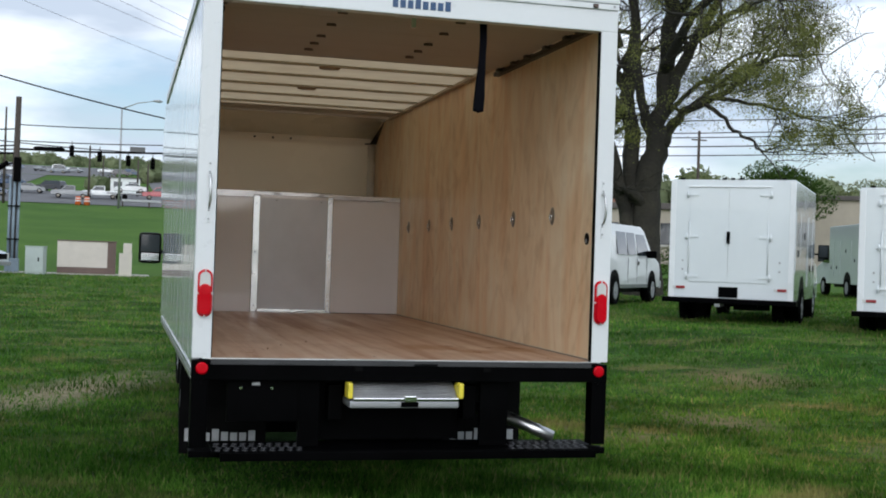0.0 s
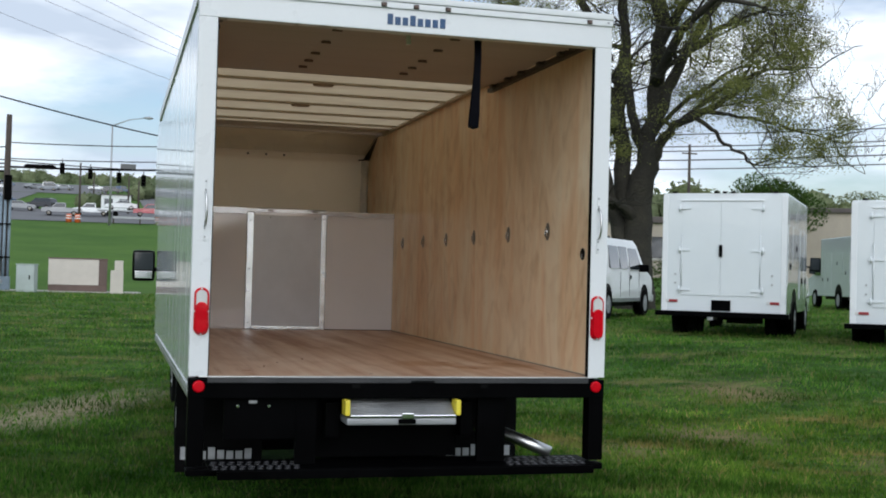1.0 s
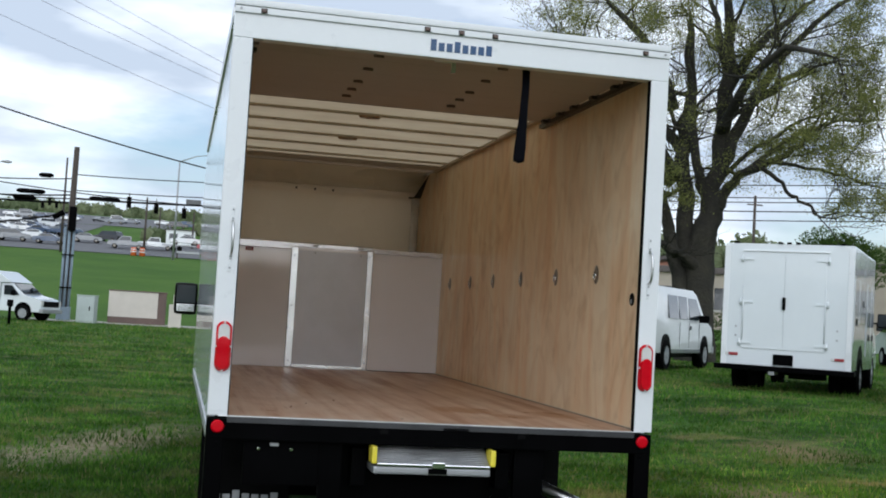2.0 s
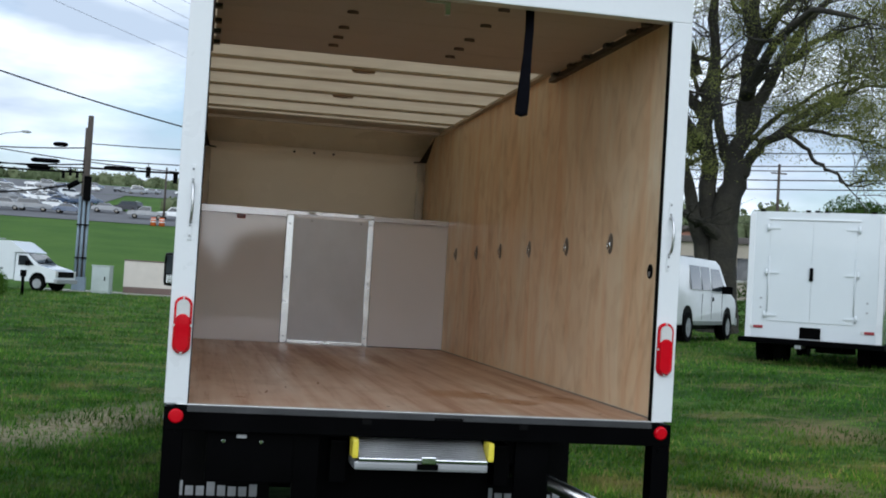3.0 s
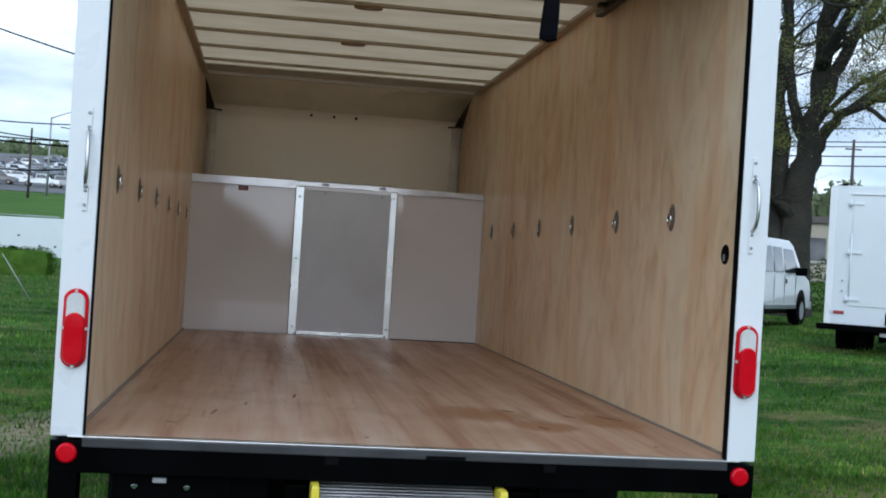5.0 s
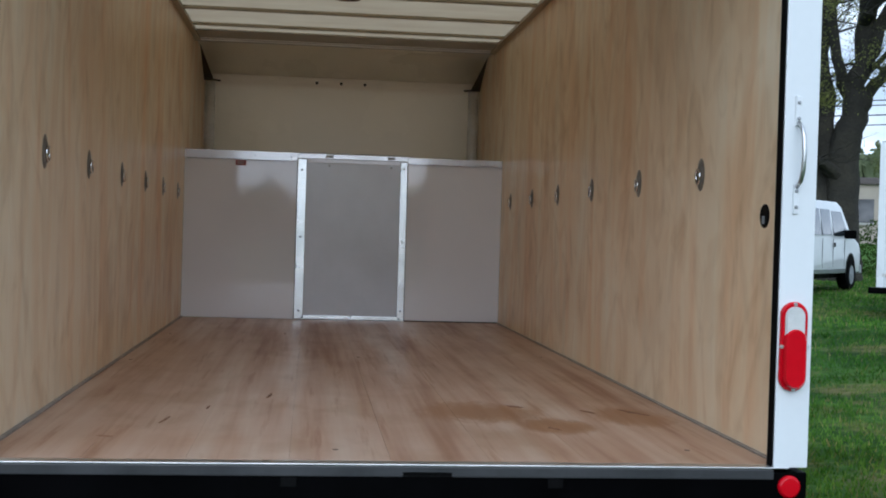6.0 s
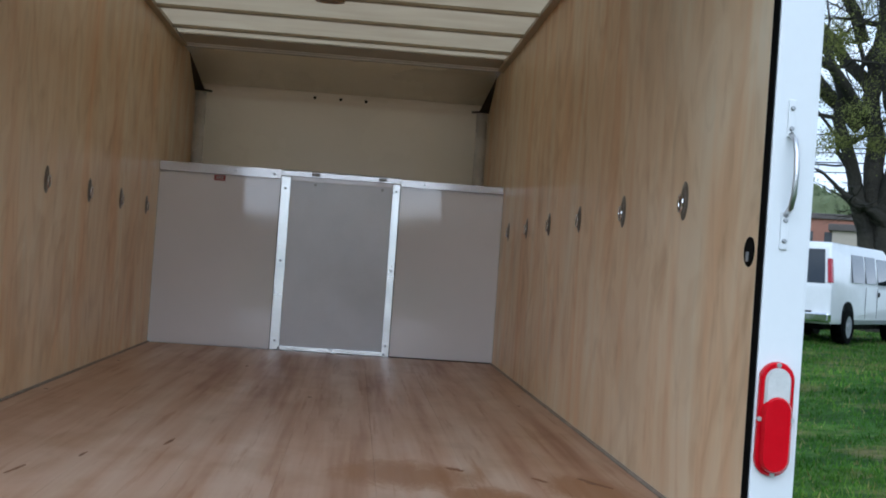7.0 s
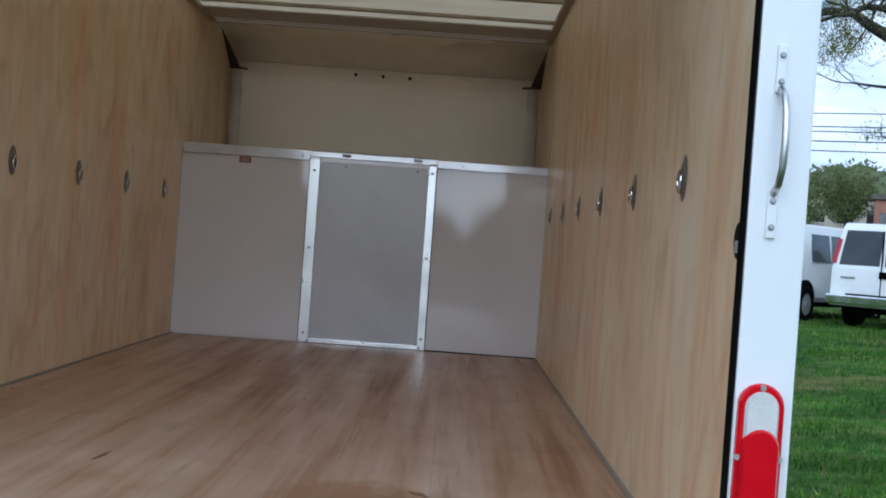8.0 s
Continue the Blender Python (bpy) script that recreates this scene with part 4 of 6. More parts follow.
# exhaust tail pipe
bm = bmesh.new()
tube(bm, [(0.52, 1.2, 0.46), (0.55, 0.75, 0.50), (0.62, 0.55, 0.505), (0.72, 0.42, 0.48), (0.85, 0.34, 0.43), (0.98, 0.26, 0.375)], [0.036, 0.036, 0.037, 0.037, 0.037, 0.038], 16)
tube(bm, [(0.985, 0.257, 0.373), (0.93, 0.291, 0.396)], [0.034, 0.030], 16)
pipe = part("tail_pipe", bm, M_ALU, truck, "shiny angled exhaust tail pipe", smooth=False)
part("clamp", tube(bmesh.new(), [(0.655, 0.498, 0.497), (0.675, 0.475, 0.492)], 0.045, 16), M_GALV, pipe, "steel pipe clamp")
# folded aluminium step with yellow ends
tilt = pose(0, -0.055, 0.640, 30)
ramp_thing = part("folding_step", B(-0.325, 0.285, 0.0, 0.20, -0.012, 0.0, bevel=0.003, turn=tilt), M_ALU, truck, "folded ribbed aluminium step with yellow end caps")
for k in range(12):
    part("rib", B(-0.325, 0.285, 0.006 + k * 0.016, 0.015 + k * 0.016, 0.0, 0.006, bevel=0.0015, turn=tilt), M_ALU, ramp_thing)
for x0, x1 in ((-0.358, -0.328), (0.288, 0.318)):
    part("end_cap", B(x0, x1, -0.06, 0.06, 0.640, 0.730, bevel=0.014), M_YELLOW, ramp_thing, "yellow end cap")
part("nose_bar", B(-0.326, 0.286, -0.068, -0.052, 0.632, 0.646, bevel=0.004), M_CHROME, ramp_thing)
part("tray", B(-0.345, 0.292, -0.05, 0.19, 0.588, 0.628, bevel=0.012), M_GALV, ramp_thing, "grey step tray")
part("catch", B(-0.035, 0.035, -0.082, -0.069, 0.625, 0.660, bevel=0.005), M_CHROME, ramp_thing, "bright step catch")
part("catch_base", B(-0.05, 0.05, -0.064, -0.051, 0.595, 0.622, bevel=0.003), M_BLACK, ramp_thing)

# cab in front of the box
cabin = part("cab", prism(bmesh.new(), [(5.58, 0.55), (5.58, 1.88), (6.5, 1.88), (7.05, 1.84), (7.65, 1.32), (8.35, 1.18), (8.5, 0.95), (8.5, 0.5), (5.9, 0.5)], -1.0, 1.0, taper=(1.2, 0.14), bevel=0.03), M_WHITE, truck, "white van-type cab")
part("windscreen", prism(bmesh.new(), [(7.10, 1.80), (7.12, 1.81), (7.62, 1.37), (7.60, 1.36)], -0.82, 0.82), M_GLASS, cabin)
for s in (-1, 1):
    part("side_window", prism(bmesh.new(), [(6.2, 1.3), (6.2, 1.78), (6.95, 1.78), (7.35, 1.36)], s * 0.99, s * 0.93, taper=(1.2, 0.0)), M_GLASS, cabin)
    bm = B(s * 1.21, s * 1.445, 6.44, 6.58, 1.30, 1.63, bevel=0.05)
    mir = part("door_mirror", bm, M_BLACK, truck, "black two-part door mirror on an arm")
    part("mirror_glass", B(s * 1.232, s * 1.424, 6.434, 6.4395, 1.42, 1.605, bevel=0.002), M_TINT, mir)
    part("lower_mirror", B(s * 1.238, s * 1.418, 6.434, 6.4395, 1.33, 1.405, bevel=0.002), M_CHROME, mir)
    part("arm", B(s * 0.95, s * 1.25, 6.49, 6.53, 1.40, 1.45, bevel=0.01), M_BLACK, mir)
part("front_bumper", B(-1.0, 1.0, 8.45, 8.62, 0.42, 0.62, bevel=0.03), M_CHROME, truck)
part("grille", B(-0.7, 0.7, 8.495, 8.53, 0.68, 1.0, bevel=0.02), M_BLACK, truck)
for s in (-1, 1):
    part("headlight", B(s * 0.72, s * 0.97, 8.48, 8.53, 0.75, 1.0, bevel=0.02), M_CLEAR, truck)


# ---- parked vehicles ----
def facing(x, y, az, z=None):
    """A pose on the ground that looks along a compass angle (degrees from +y towards +x)."""
    return pose(x, y, ground_z(x, y) if z is None else z, 0, 0, -az)


def service_truck(at):
    """A white cut-away van with a tall service box; origin under the middle of its tail."""
    t = thing("service_truck", "white service box truck with double rear doors, parked on grass", "truck", at, "parked service trucks")
    z0, z1, w = 0.50, 2.66, 1.10
    part("box_body", B(-w, w, 0.0, 3.9, z0, z1, bevel=0.025), M_WHITE, t, "tall white service box")
    for s in (-1, 1):
        part("corner_trim", B(s * (w - 0.09), s * (w + 0.008), -0.012, 0.06, z0, z1 - 0.04, bevel=0.008), M_FRAME, t)
        part("tail_light", B(s * 0.90 - 0.07, s * 0.90 + 0.09, -0.02, 0.0, 0.665, 0.715, bevel=0.008), M_LABEL, t)
        part("reverse_light", B(s * 0.90 - 0.13, s * 0.90 - 0.072, -0.018, 0.0, 0.665, 0.715, bevel=0.006), M_CLEAR, t)
        leaf = part("rear_door", B(*sorted((0.004 * s - 0.05, s * 0.70 - 0.05)), -0.014, 0.0, 0.80, 2.50, bevel=0.004), M_WHITE, t, "white hinged rear door")
        for z in (0.90, 1.62, 2.38):
            bm = B(*sorted((s * 0.54 - 0.05, s * 0.78 - 0.05)), -0.034, -0.014, z - 0.02, z + 0.02, bevel=0.006)
            tube(bm, [(s * 0.74 - 0.05, -0.03, z - 0.06), (s * 0.74 - 0.05, -0.03, z + 0.06)], 0.018, 8)
            part("hinge", bm, M_WHITE, leaf)
        part("lock_rod", tube(bmesh.new(), [(s * 0.70 - 0.05, -0.028, 0.95), (s * 0.70 - 0.05, -0.028, 1.9)], 0.010, 6), M_WHITE, leaf)
        for z in (1.18, 1.02):
            part("bolt_head", disc(bmesh.new(), (s * 0.86, -0.012, z), (0, -1, 0), 0.018, 0.012, 8), M_GALV, t)
    part("door_handle", B(-0.08, -0.02, -0.05, -0.014, 1.50, 1.72, bevel=0.012), M_BLACK, t, "black rear door handle")
    part("rain_gutter", B(-0.78, 0.70, -0.03, 0.0, 2.515, 2.54, bevel=0.006), M_FRAME, t)
    part("plate_panel", B(-0.20, 0.14, -0.022, 0.0, 0.53, 0.72, bevel=0.004), M_BLACK, t, "dark blank panel above the bumper")
    part("bumper", B(-1.18, 1.18, -0.22, 0.05, 0.42, 0.51, bevel=0.012), M_BLACK, t, "black rear bumper")
    part("tow_hitch", B(-0.24, -0.14, -0.2, 0.3, 0.36, 0.44, bevel=0.01), M_GALV, t)
    for x in (-0.9, -0.15, 0.0, 0.15, 0.9):
        part("clearance_lamp", B(x - 0.04, x + 0.04, -0.02, 0.03, z1 - 0.002, z1 + 0.03, bevel=0.008), M_BLACK, t)
    for s in (-1, 1):
        for a, c, lo, hi in ((0.15, 0.95, 1.0, 2.1), (1.0, 2.3, 1.35, 2.1), (2.4, 3.2, 0.75, 2.1), (3.25, 3.8, 0.75, 2.1)):
            locker = part("side_locker", B(*sorted((s * w, s * (w + 0.014))), a, c, lo, hi, bevel=0.005), M_WHITE, t)
            part("locker_latch", B(*sorted((s * (w + 0.014), s * (w + 0.03))), (a + c) / 2 - 0.03, (a + c) / 2 + 0.03, lo + 0.3, lo + 0.42, bevel=0.004), M_BLACK, locker)
        part("wheel_arch", disc(bmesh.new(), (s * (w - 0.25), 1.45, 0.5), (s, 0, 0), 0.46, 0.256, 20), M_BLACK, t)
        wheel(t, s * 0.72, 1.45, 0.37, 0.37, 0.22, s)
        wheel(t, s * 1.02, 1.45, 0.37, 0.37, 0.22, s)
        wheel(t, s * 0.9, 5.05, 0.37, 0.37, 0.22, s)
        mir = part("door_mirror", B(*sorted((s * 1.12, s * 1.34)), 4.55, 4.66, 1.33, 1.62, bevel=0.03), M_BLACK, t, "black door mirror")
        part("mirror_arm", B(*sorted((s * 0.95, s * 1.15)), 4.58, 4.62, 1.40, 1.44), M_BLACK, mir)
        part("mirror_glass", B(*sorted((s * 1.14, s * 1.32)), 4.542, 4.549, 1.36, 1.60), M_TINT, mir)
    part("underframe", B(-0.45, 0.45, 0.3, 5.5, 0.36, 0.49, bevel=0.01), M_BLACK, t)
    part("spare_wheel", tube(bmesh.new(), [(0.3, 0.7, 0.30), (0.3, 0.7, 0.42)], 0.33, 18), M_RUBBER, t)
    cab_part = part("cab", prism(bmesh.new(), [(3.92, 0.5), (3.92, 1.95), (4.6, 1.98), (5.0, 1.9), (5.55, 1.3), (6.1, 1.15), (6.2, 0.9), (6.2, 0.45)], -0.98, 0.98, taper=(1.15, 0.14), bevel=0.03), M_WHITE, t, "white van cab")
    part("windscreen", prism(bmesh.new(), [(5.02, 1.87), (5.05, 1.88), (5.56, 1.33), (5.53, 1.32)], -0.82, 0.82), M_GLASS, cab_part)
    for s in (-1, 1):
        part("side_window", prism(bmesh.new(), [(4.15, 1.28), (4.15, 1.82), (4.85, 1.82), (5.3, 1.3)], *sorted((s * 0.86, s * 0.975))), M_GLASS, cab_part)
    return t


def service_van(at):
    """A long white utility van with a sloped box front and side lockers; origin under its tail."""
    t = thing("utility_van", "white utility van with locker box body, parked on grass", "van", at, "parked utility vans")
    part("box_body", prism(bmesh.new(), [(0, 0.5), (0, 2.33), (3.8, 2.36), (4.0, 2.33), (4.8, 1.83), (4.2, 1.80), (4.2, 0.5)], -1.02, 1.02, bevel=0.02), M_WHITE, t, "white box body with a sloped front")
    part("cab", prism(bmesh.new(), [(4.22, 0.45), (4.22, 1.79), (4.78, 1.79), (5.42, 1.27), (6.15, 1.10), (6.36, 0.98), (6.38, 0.45)], -0.98, 0.98, taper=(1.15, 0.14), bevel=0.02), M_WHITE, t, "white van cab")
    part("windscreen", prism(bmesh.new(), [(4.82, 1.76), (4.85, 1.78), (5.42, 1.31), (5.39, 1.29)], -0.82, 0.82), M_GLASS, t)
    part("grille", B(-0.75, 0.75, 6.36, 6.41, 0.72, 1.0, bevel=0.02), M_BLACK, t)
    part("front_bumper", B(-0.99, 0.99, 6.3, 6.5, 0.42, 0.62, bevel=0.03), M_GALV, t)
    for s in (-1, 1):
        win = part("side_window", prism(bmesh.new(), [(4.4, 1.22), (4.4, 1.68), (4.78, 1.68), (5.22, 1.24)], *sorted((s * 0.88, s * 0.985))), M_GLASS, t)
        part("headlight", B(*sorted((s * 0.76, s * 0.975)), 6.30, 6.40, 0.78, 1.02, bevel=0.02), M_CLEAR, t)
        for a, c, lo, hi in ((0.2, 0.9, 0.8, 1.5), (1.0, 2.2, 1.2, 1.5), (2.4, 3.1, 0.75, 1.5), (3.2, 3.95, 0.75, 1.5)):
            lk = part("side_locker", B(*sorted((s * 1.02, s * 1.034)), a, c, lo, hi, bevel=0.005), M_WHITE, t)
            part("locker_latch", B(*sorted((s * 1.034, s * 1.05)), (a + c) / 2 - 0.06, (a + c) / 2 + 0.06, lo + 0.22, lo + 0.30, bevel=0.004), M_BLACK, lk)
        part("wheel_arch", disc(bmesh.new(), (s * 0.8, 1.3, 0.5), (s, 0, 0), 0.45, 0.226, 18), M_BLACK, t)
        part("wheel_arch", disc(bmesh.new(), (s * 0.8, 5.45, 0.48), (s, 0, 0), 0.43, 0.19, 18), M_BLACK, t)
        wheel(t, s * 0.95, 1.3, 0.37, 0.37, 0.22, s)
        wheel(t, s * 0.92, 5.45, 0.37, 0.37, 0.22, s)
        part("door_mirror", B(*sorted((s * 1.0, s * 1.25)), 4.9, 5.0, 1.2, 1.45, bevel=0.03), M_BLACK, t)
    part("roof_rack", tube(bmesh.new(), [(0.7, 0.3, 2.44), (0.7, 3.5, 2.44)], 0.025, 6), M_GALV, t)
    return t


def passenger_van(at):
    """A long white van with windows all round; origin under its tail."""
    t = thing("passenger_van", "white passenger van with dark windows, parked on grass", "van", at, "parked passenger vans")
    part("body", prism(bmesh.new(), [(0.0, 0.42), (0.02, 1.15), (0.18, 1.95), (0.3, 2.05), (3.9, 2.06), (4.25, 1.95), (4.85, 1.32), (5.5, 1.12), (5.65, 0.92), (5.65, 0.42)], -0.99, 0.99, taper=(1.15, 0.15), bevel=0.04), M_VEHICLE["white"], t, "white van body")

    def side_x(z, s):
        return s * (0.99 * (1 - 0.15 * max(0, z - 1.15)) + 0.002)

    def pane(y0, y1, y2, y3, lo, hi, s, name="side_window"):
        bm = bmesh.new()
        out = [(y0, lo), (y1, lo), (y2, hi), (y3, hi)]
        a = [bm.verts.new((side_x(z, s) + s * 0.006, y, z)) for y, z in out]
        c = [bm.verts.new((side_x(z, s) - s * 0.02, y, z)) for y, z in out]
        bm.faces.new(a)
        bm.faces.new(c[::-1])
        for k in range(4):
            bm.faces.new((a[k], c[k], c[(k + 1) % 4], a[(k + 1) % 4]))
        bmesh.ops.recalc_face_normals(bm, faces=bm.faces)
        part(name, bm, M_TINT, t, "dark side window")

    for s in (-1, 1):
        pane(1.45, 2.3, 2.3, 1.45, 1.28, 1.86, s)
        pane(2.4, 3.15, 3.15, 2.4, 1.28, 1.86, s)
        pane(3.3, 4.55, 4.1, 3.3, 1.28, 1.84, s, "door_window")
        part("tail_light", prism(bmesh.new(), [(0.0, 1.24), (0.13, 1.24), (0.22, 1.72), (0.10, 1.72)], *sorted((s * 0.91, s * 1.0)), taper=(1.15, 0.15), bevel=0.012), M_LAMP, t, "tall red tail light")
        win = bmesh.new()
        a = [win.verts.new((x, y, z)) for x, y, z in ((s * 0.05, 0.03, 1.22), (s * 0.84, 0.03, 1.22), (s * 0.76, 0.15, 1.90), (s * 0.05, 0.15, 1.90))]
        c = [win.verts.new(v.co + Vector((0, 0.03, 0))) for v in a]
        win.faces.new(a)
        win.faces.new(c[::-1])
        for k in range(4):
            win.faces.new((a[k], c[k], c[(k + 1) % 4], a[(k + 1) % 4]))
        bmesh.ops.recalc_face_normals(win, faces=win.faces)
        part("rear_window", win, M_GLASS, t, "dark rear window")
        part("wheel_arch", disc(bmesh.new(), (s * 0.77, 1.15, 0.46), (s, 0, 0), 0.43, 0.226, 20), M_BLACK, t)
        part("wheel_arch", disc(bmesh.new(), (s * 0.77, 4.75, 0.46), (s, 0, 0), 0.43, 0.226, 20), M_BLACK, t)
        wheel(t, s * 0.92, 1.15, 0.37, 0.37, 0.23, s)
        wheel(t, s * 0.92, 4.75, 0.37, 0.37, 0.23, s)
        mir = part("door_mirror", B(*sorted((s * 0.96, s * 1.24)), 4.22, 4.34, 1.22, 1.42, bevel=0.03), M_BLACK, t, "black door mirror")
        for y in (2.35, 3.22, 4.2):
            part("door_gap", B(*sorted((s * 0.985, s * 0.9925)), y - 0.006, y + 0.006, 0.55, 1.2), M_BLACK, t)
        part("door_handle", B(*sorted((s * 0.99, s * 1.01)), 3.28, 3.36, 1.02, 1.12, bevel=0.005), M_BLACK, t)
        part("headlight", B(*sorted((s * 0.74, s * 0.97)), 5.56, 5.67, 0.8, 1.02, bevel=0.02), M_CLEAR, t)
        part("side_rocker", B(*sorted((s * 0.96, s * 0.995)), 1.6, 4.3, 0.42, 0.52, bevel=0.01), M_VEHICLE["silver"], t)
    part("rear_bumper", B(-1.0, 1.0, -0.16, 0.05, 0.46, 0.64, bevel=0.03), M_CHROME, t, "chrome step bumper")
    part("door_gap", B(-0.008, 0.008, -0.004, 0.06, 0.66, 1.9), M_BLACK, t)
    part("rear_handle", B(-0.03, 0.27, -0.03, 0.02, 0.99, 1.12, bevel=0.01), M_BLACK, t, "black rear handle recess")
    part("bumper_step", B(-0.62, 0.62, -0.14, 0.03, 0.642, 0.668, bevel=0.008), M_BLACK, t, "black rubber bumper step")
    part("badge", B(-0.78, -0.5, -0.012, 0.02, 0.96, 1.0, bevel=0.004), M_GALV, t)
    part("front_bumper", B(-1.0, 1.0, 5.55, 5.78, 0.4, 0.6, bevel=0.03), M_GALV, t)
    part("windscreen", prism(bmesh.new(), [(4.27, 1.92), (4.3, 1.93), (4.87, 1.35), (4.84, 1.34)], -0.8, 0.8), M_GLASS, t)
    part("underbody", B(-0.8, 0.8, 0.2, 5.5, 0.3, 0.44, bevel=0.02), M_BLACK, t)
    return t


CAR_SHAPES = {
    "car": [(0.0, 0.35), (0.02, 0.8), (0.15, 0.92), (0.75, 0.98), (1.25, 1.38), (2.55, 1.42), (3.25, 0.98), (4.4, 0.82), (4.5, 0.6), (4.48, 0.32)],
    "suv": [(0.0, 0.4), (0.02, 1.05), (0.25, 1.68), (0.5, 1.74), (2.9, 1.74), (3.55, 1.12), (4.7, 0.98), (4.82, 0.75), (4.8, 0.38)],
    "pickup": [(0.0, 0.5), (0.0, 1.05), (2.15, 1.07), (2.2, 1.74), (2.4, 1.8), (3.5, 1.78), (4.1, 1.15), (5.35, 1.02), (5.45, 0.8), (5.42, 0.45)]}
CAR_GLASS = {"car": [(0.85, 1.0), (1.28, 1.34), (2.5, 1.37), (3.12, 1.0)], "suv": [(0.2, 1.12), (0.42, 1.62), (2.85, 1.65), (3.4, 1.14)],
             "pickup": [(2.28, 1.16), (2.3, 1.70), (3.45, 1.70), (3.95, 1.17)]}


def car(kind, colour, at):
    labels = {"car": "%s saloon car on the far road", "suv": "%s estate car on the far road", "pickup": "%s pickup truck on the far road"}
    t = thing({"car": "saloon_car", "suv": "estate_car", "pickup": "pickup_truck"}[kind], labels[kind] % colour, "car", at, "cars on the far road")
    part("body", prism(bmesh.new(), CAR_SHAPES[kind], -0.9, 0.9, taper=(1.0, 0.25), bevel=0.03), M_VEHICLE[colour], t)
    for s in (-1, 1):
        bm = bmesh.new()
        prof = CAR_GLASS[kind]
        a = [bm.verts.new((s * (0.9 * (1 - 0.25 * max(0, z - 1.0)) + 0.008), y, z)) for y, z in prof]
        c = [bm.verts.new((s * 0.7, y, z)) for y, z in prof]
        bm.faces.new(a)
        for k in range(4):
            bm.faces.new((a[k], c[k], c[(k + 1) % 4], a[(k + 1) % 4]))
        bmesh.ops.recalc_face_normals(bm, faces=bm.faces)
        part("window", bm, M_GLASS, t)
        for y in ((0.85, 3.65) if kind != "pickup" else (1.1, 4.45)):
            wheel(t, s * 0.8, y, 0.34, 0.34, 0.22, s, M_PLATE)
    part("bumper", B(-0.88, 0.88, -0.06, 0.1, 0.4, 0.6, bevel=0.02), M_GALV if kind == "pickup" else M_BLACK, t)
    return t


service_truck(facing(8.98, 12.93, 37, ground_z(9.0, 12.9) - 0.05))
service_truck(facing(10.95, 9.98, 37, ground_z(11.0, 10.0) - 0.08) @ Matrix.Diagonal((1.0, 1.0, 0.945, 1.0)))
service_truck(facing(27.05, 33.75, 17.5) @ Matrix.Scale(1.1, 4))
passenger_van(facing(8.75, 20.9, 39.3))
passenger_van(facing(6.5, 22.97, 42))
service_van(facing(-12.5, 53.2, 112) @ Matrix.Scale(0.93, 4))

# ---- roadside furniture on the lawn ----
def at_ray(az, d, ex=-1.65, ey=-6.7):
    return ex + d * math.sin(radians(az)), ey + d * math.cos(radians(az))


x, y = at_ray(-1.55, 62)
t = thing("equipment_box", "cream and brown metal equipment box on a slab", "utility box", facing(x, y, 0))
part("cladding", B(-1.38, 0.98, -0.4, 0.75, 0.36, 1.62, bevel=0.01), M_SHED, t)
part("end_panel", B(0.985, 1.38, -0.38, 0.75, 0.36, 1.62, bevel=0.01), M_BROWN, t)
part("plinth", B(-1.38, 1.38, -0.38, 0.75, -0.05, 0.355, bevel=0.01), M_BROWN, t)
part("lid", B(-1.41, 1.41, -0.43, 0.78, 1.625, 1.68, bevel=0.01), M_BROWN, t)
for k in range(7):
    part("seam", B(-1.05 + k * 0.3, -1.035 + k * 0.3, -0.406, -0.402, 0.38, 1.6), M_SHED, t)
solo("slab", B(x - 5.2, x + 3.0, y - 1.2, y + 1.4, ground_z(x, y) - 0.1, ground_z(x, y) + 0.05, bevel=0.02), M_CONC, "pale concrete slab under utility boxes", "slab", kind="structure")
x, y = at_ray(-3.75, 60)
t = thing("utility_cabinet", "pale grey-green metal utility cabinet", "utility box", facing(x, y, 12))
part("body", B(-0.42, 0.42, -0.3, 0.3, 0, 1.28, bevel=0.02), M_CABINET, t)
part("door", B(-0.38, 0.38, -0.325, -0.305, 0.1, 1.2, bevel=0.01), M_CABINET, t)
part("handle", B(0.18, 0.24, -0.36, -0.33, 0.6, 0.8, bevel=0.01), M_BLACK, t)
part("cap", B(-0.45, 0.45, -0.33, 0.33, 1.285, 1.33, bevel=0.015), M_CABINET, t)
x, y = at_ray(0.16, 60)
t = thing("meter_pedestal", "cream metal meter pedestal beside an equipment box", "utility box", facing(x, y, 0))
part("base", B(-0.3, 0.3, -0.2, 0.2, 0, 1.12, bevel=0.02), M_SHED, t)
part("head", B(-0.12, 0.28, -0.16, 0.16, 1.125, 1.6, bevel=0.02), M_SHED, t)

PX, PY = at_ray(-4.76, 62)
PZ = ground_z(PX, PY)
t = thing("utility_pole", "dark wooden utility pole with blue-grey conduits", "pole", pose(PX, PY, PZ))
part("pole", tube(bmesh.new(), [(0, 0, -0.3), (0.02, 0, 4.5), (0.05, 0, 8.55)], [0.19, 0.16, 0.13], 12), M_POLE, t)
for dx, dy in ((-0.2, -0.12), (0.0, -0.24), (0.2, -0.12)):
    part("conduit", tube(bmesh.new(), [(dx, dy, 0), (dx + 0.02, dy, 4.6)], 0.07, 8), M_CONDUIT, t)
part("base_box", B(-0.32, 0.32, -0.4, 0.1, 0, 0.7, bevel=0.02), M_CONDUIT, t)
for z in (1.6, 3.2):
    part("clamp", B(-0.28, 0.3, -0.33, 0.0, z, z + 0.06, bevel=0.01), M_BLACK, t)
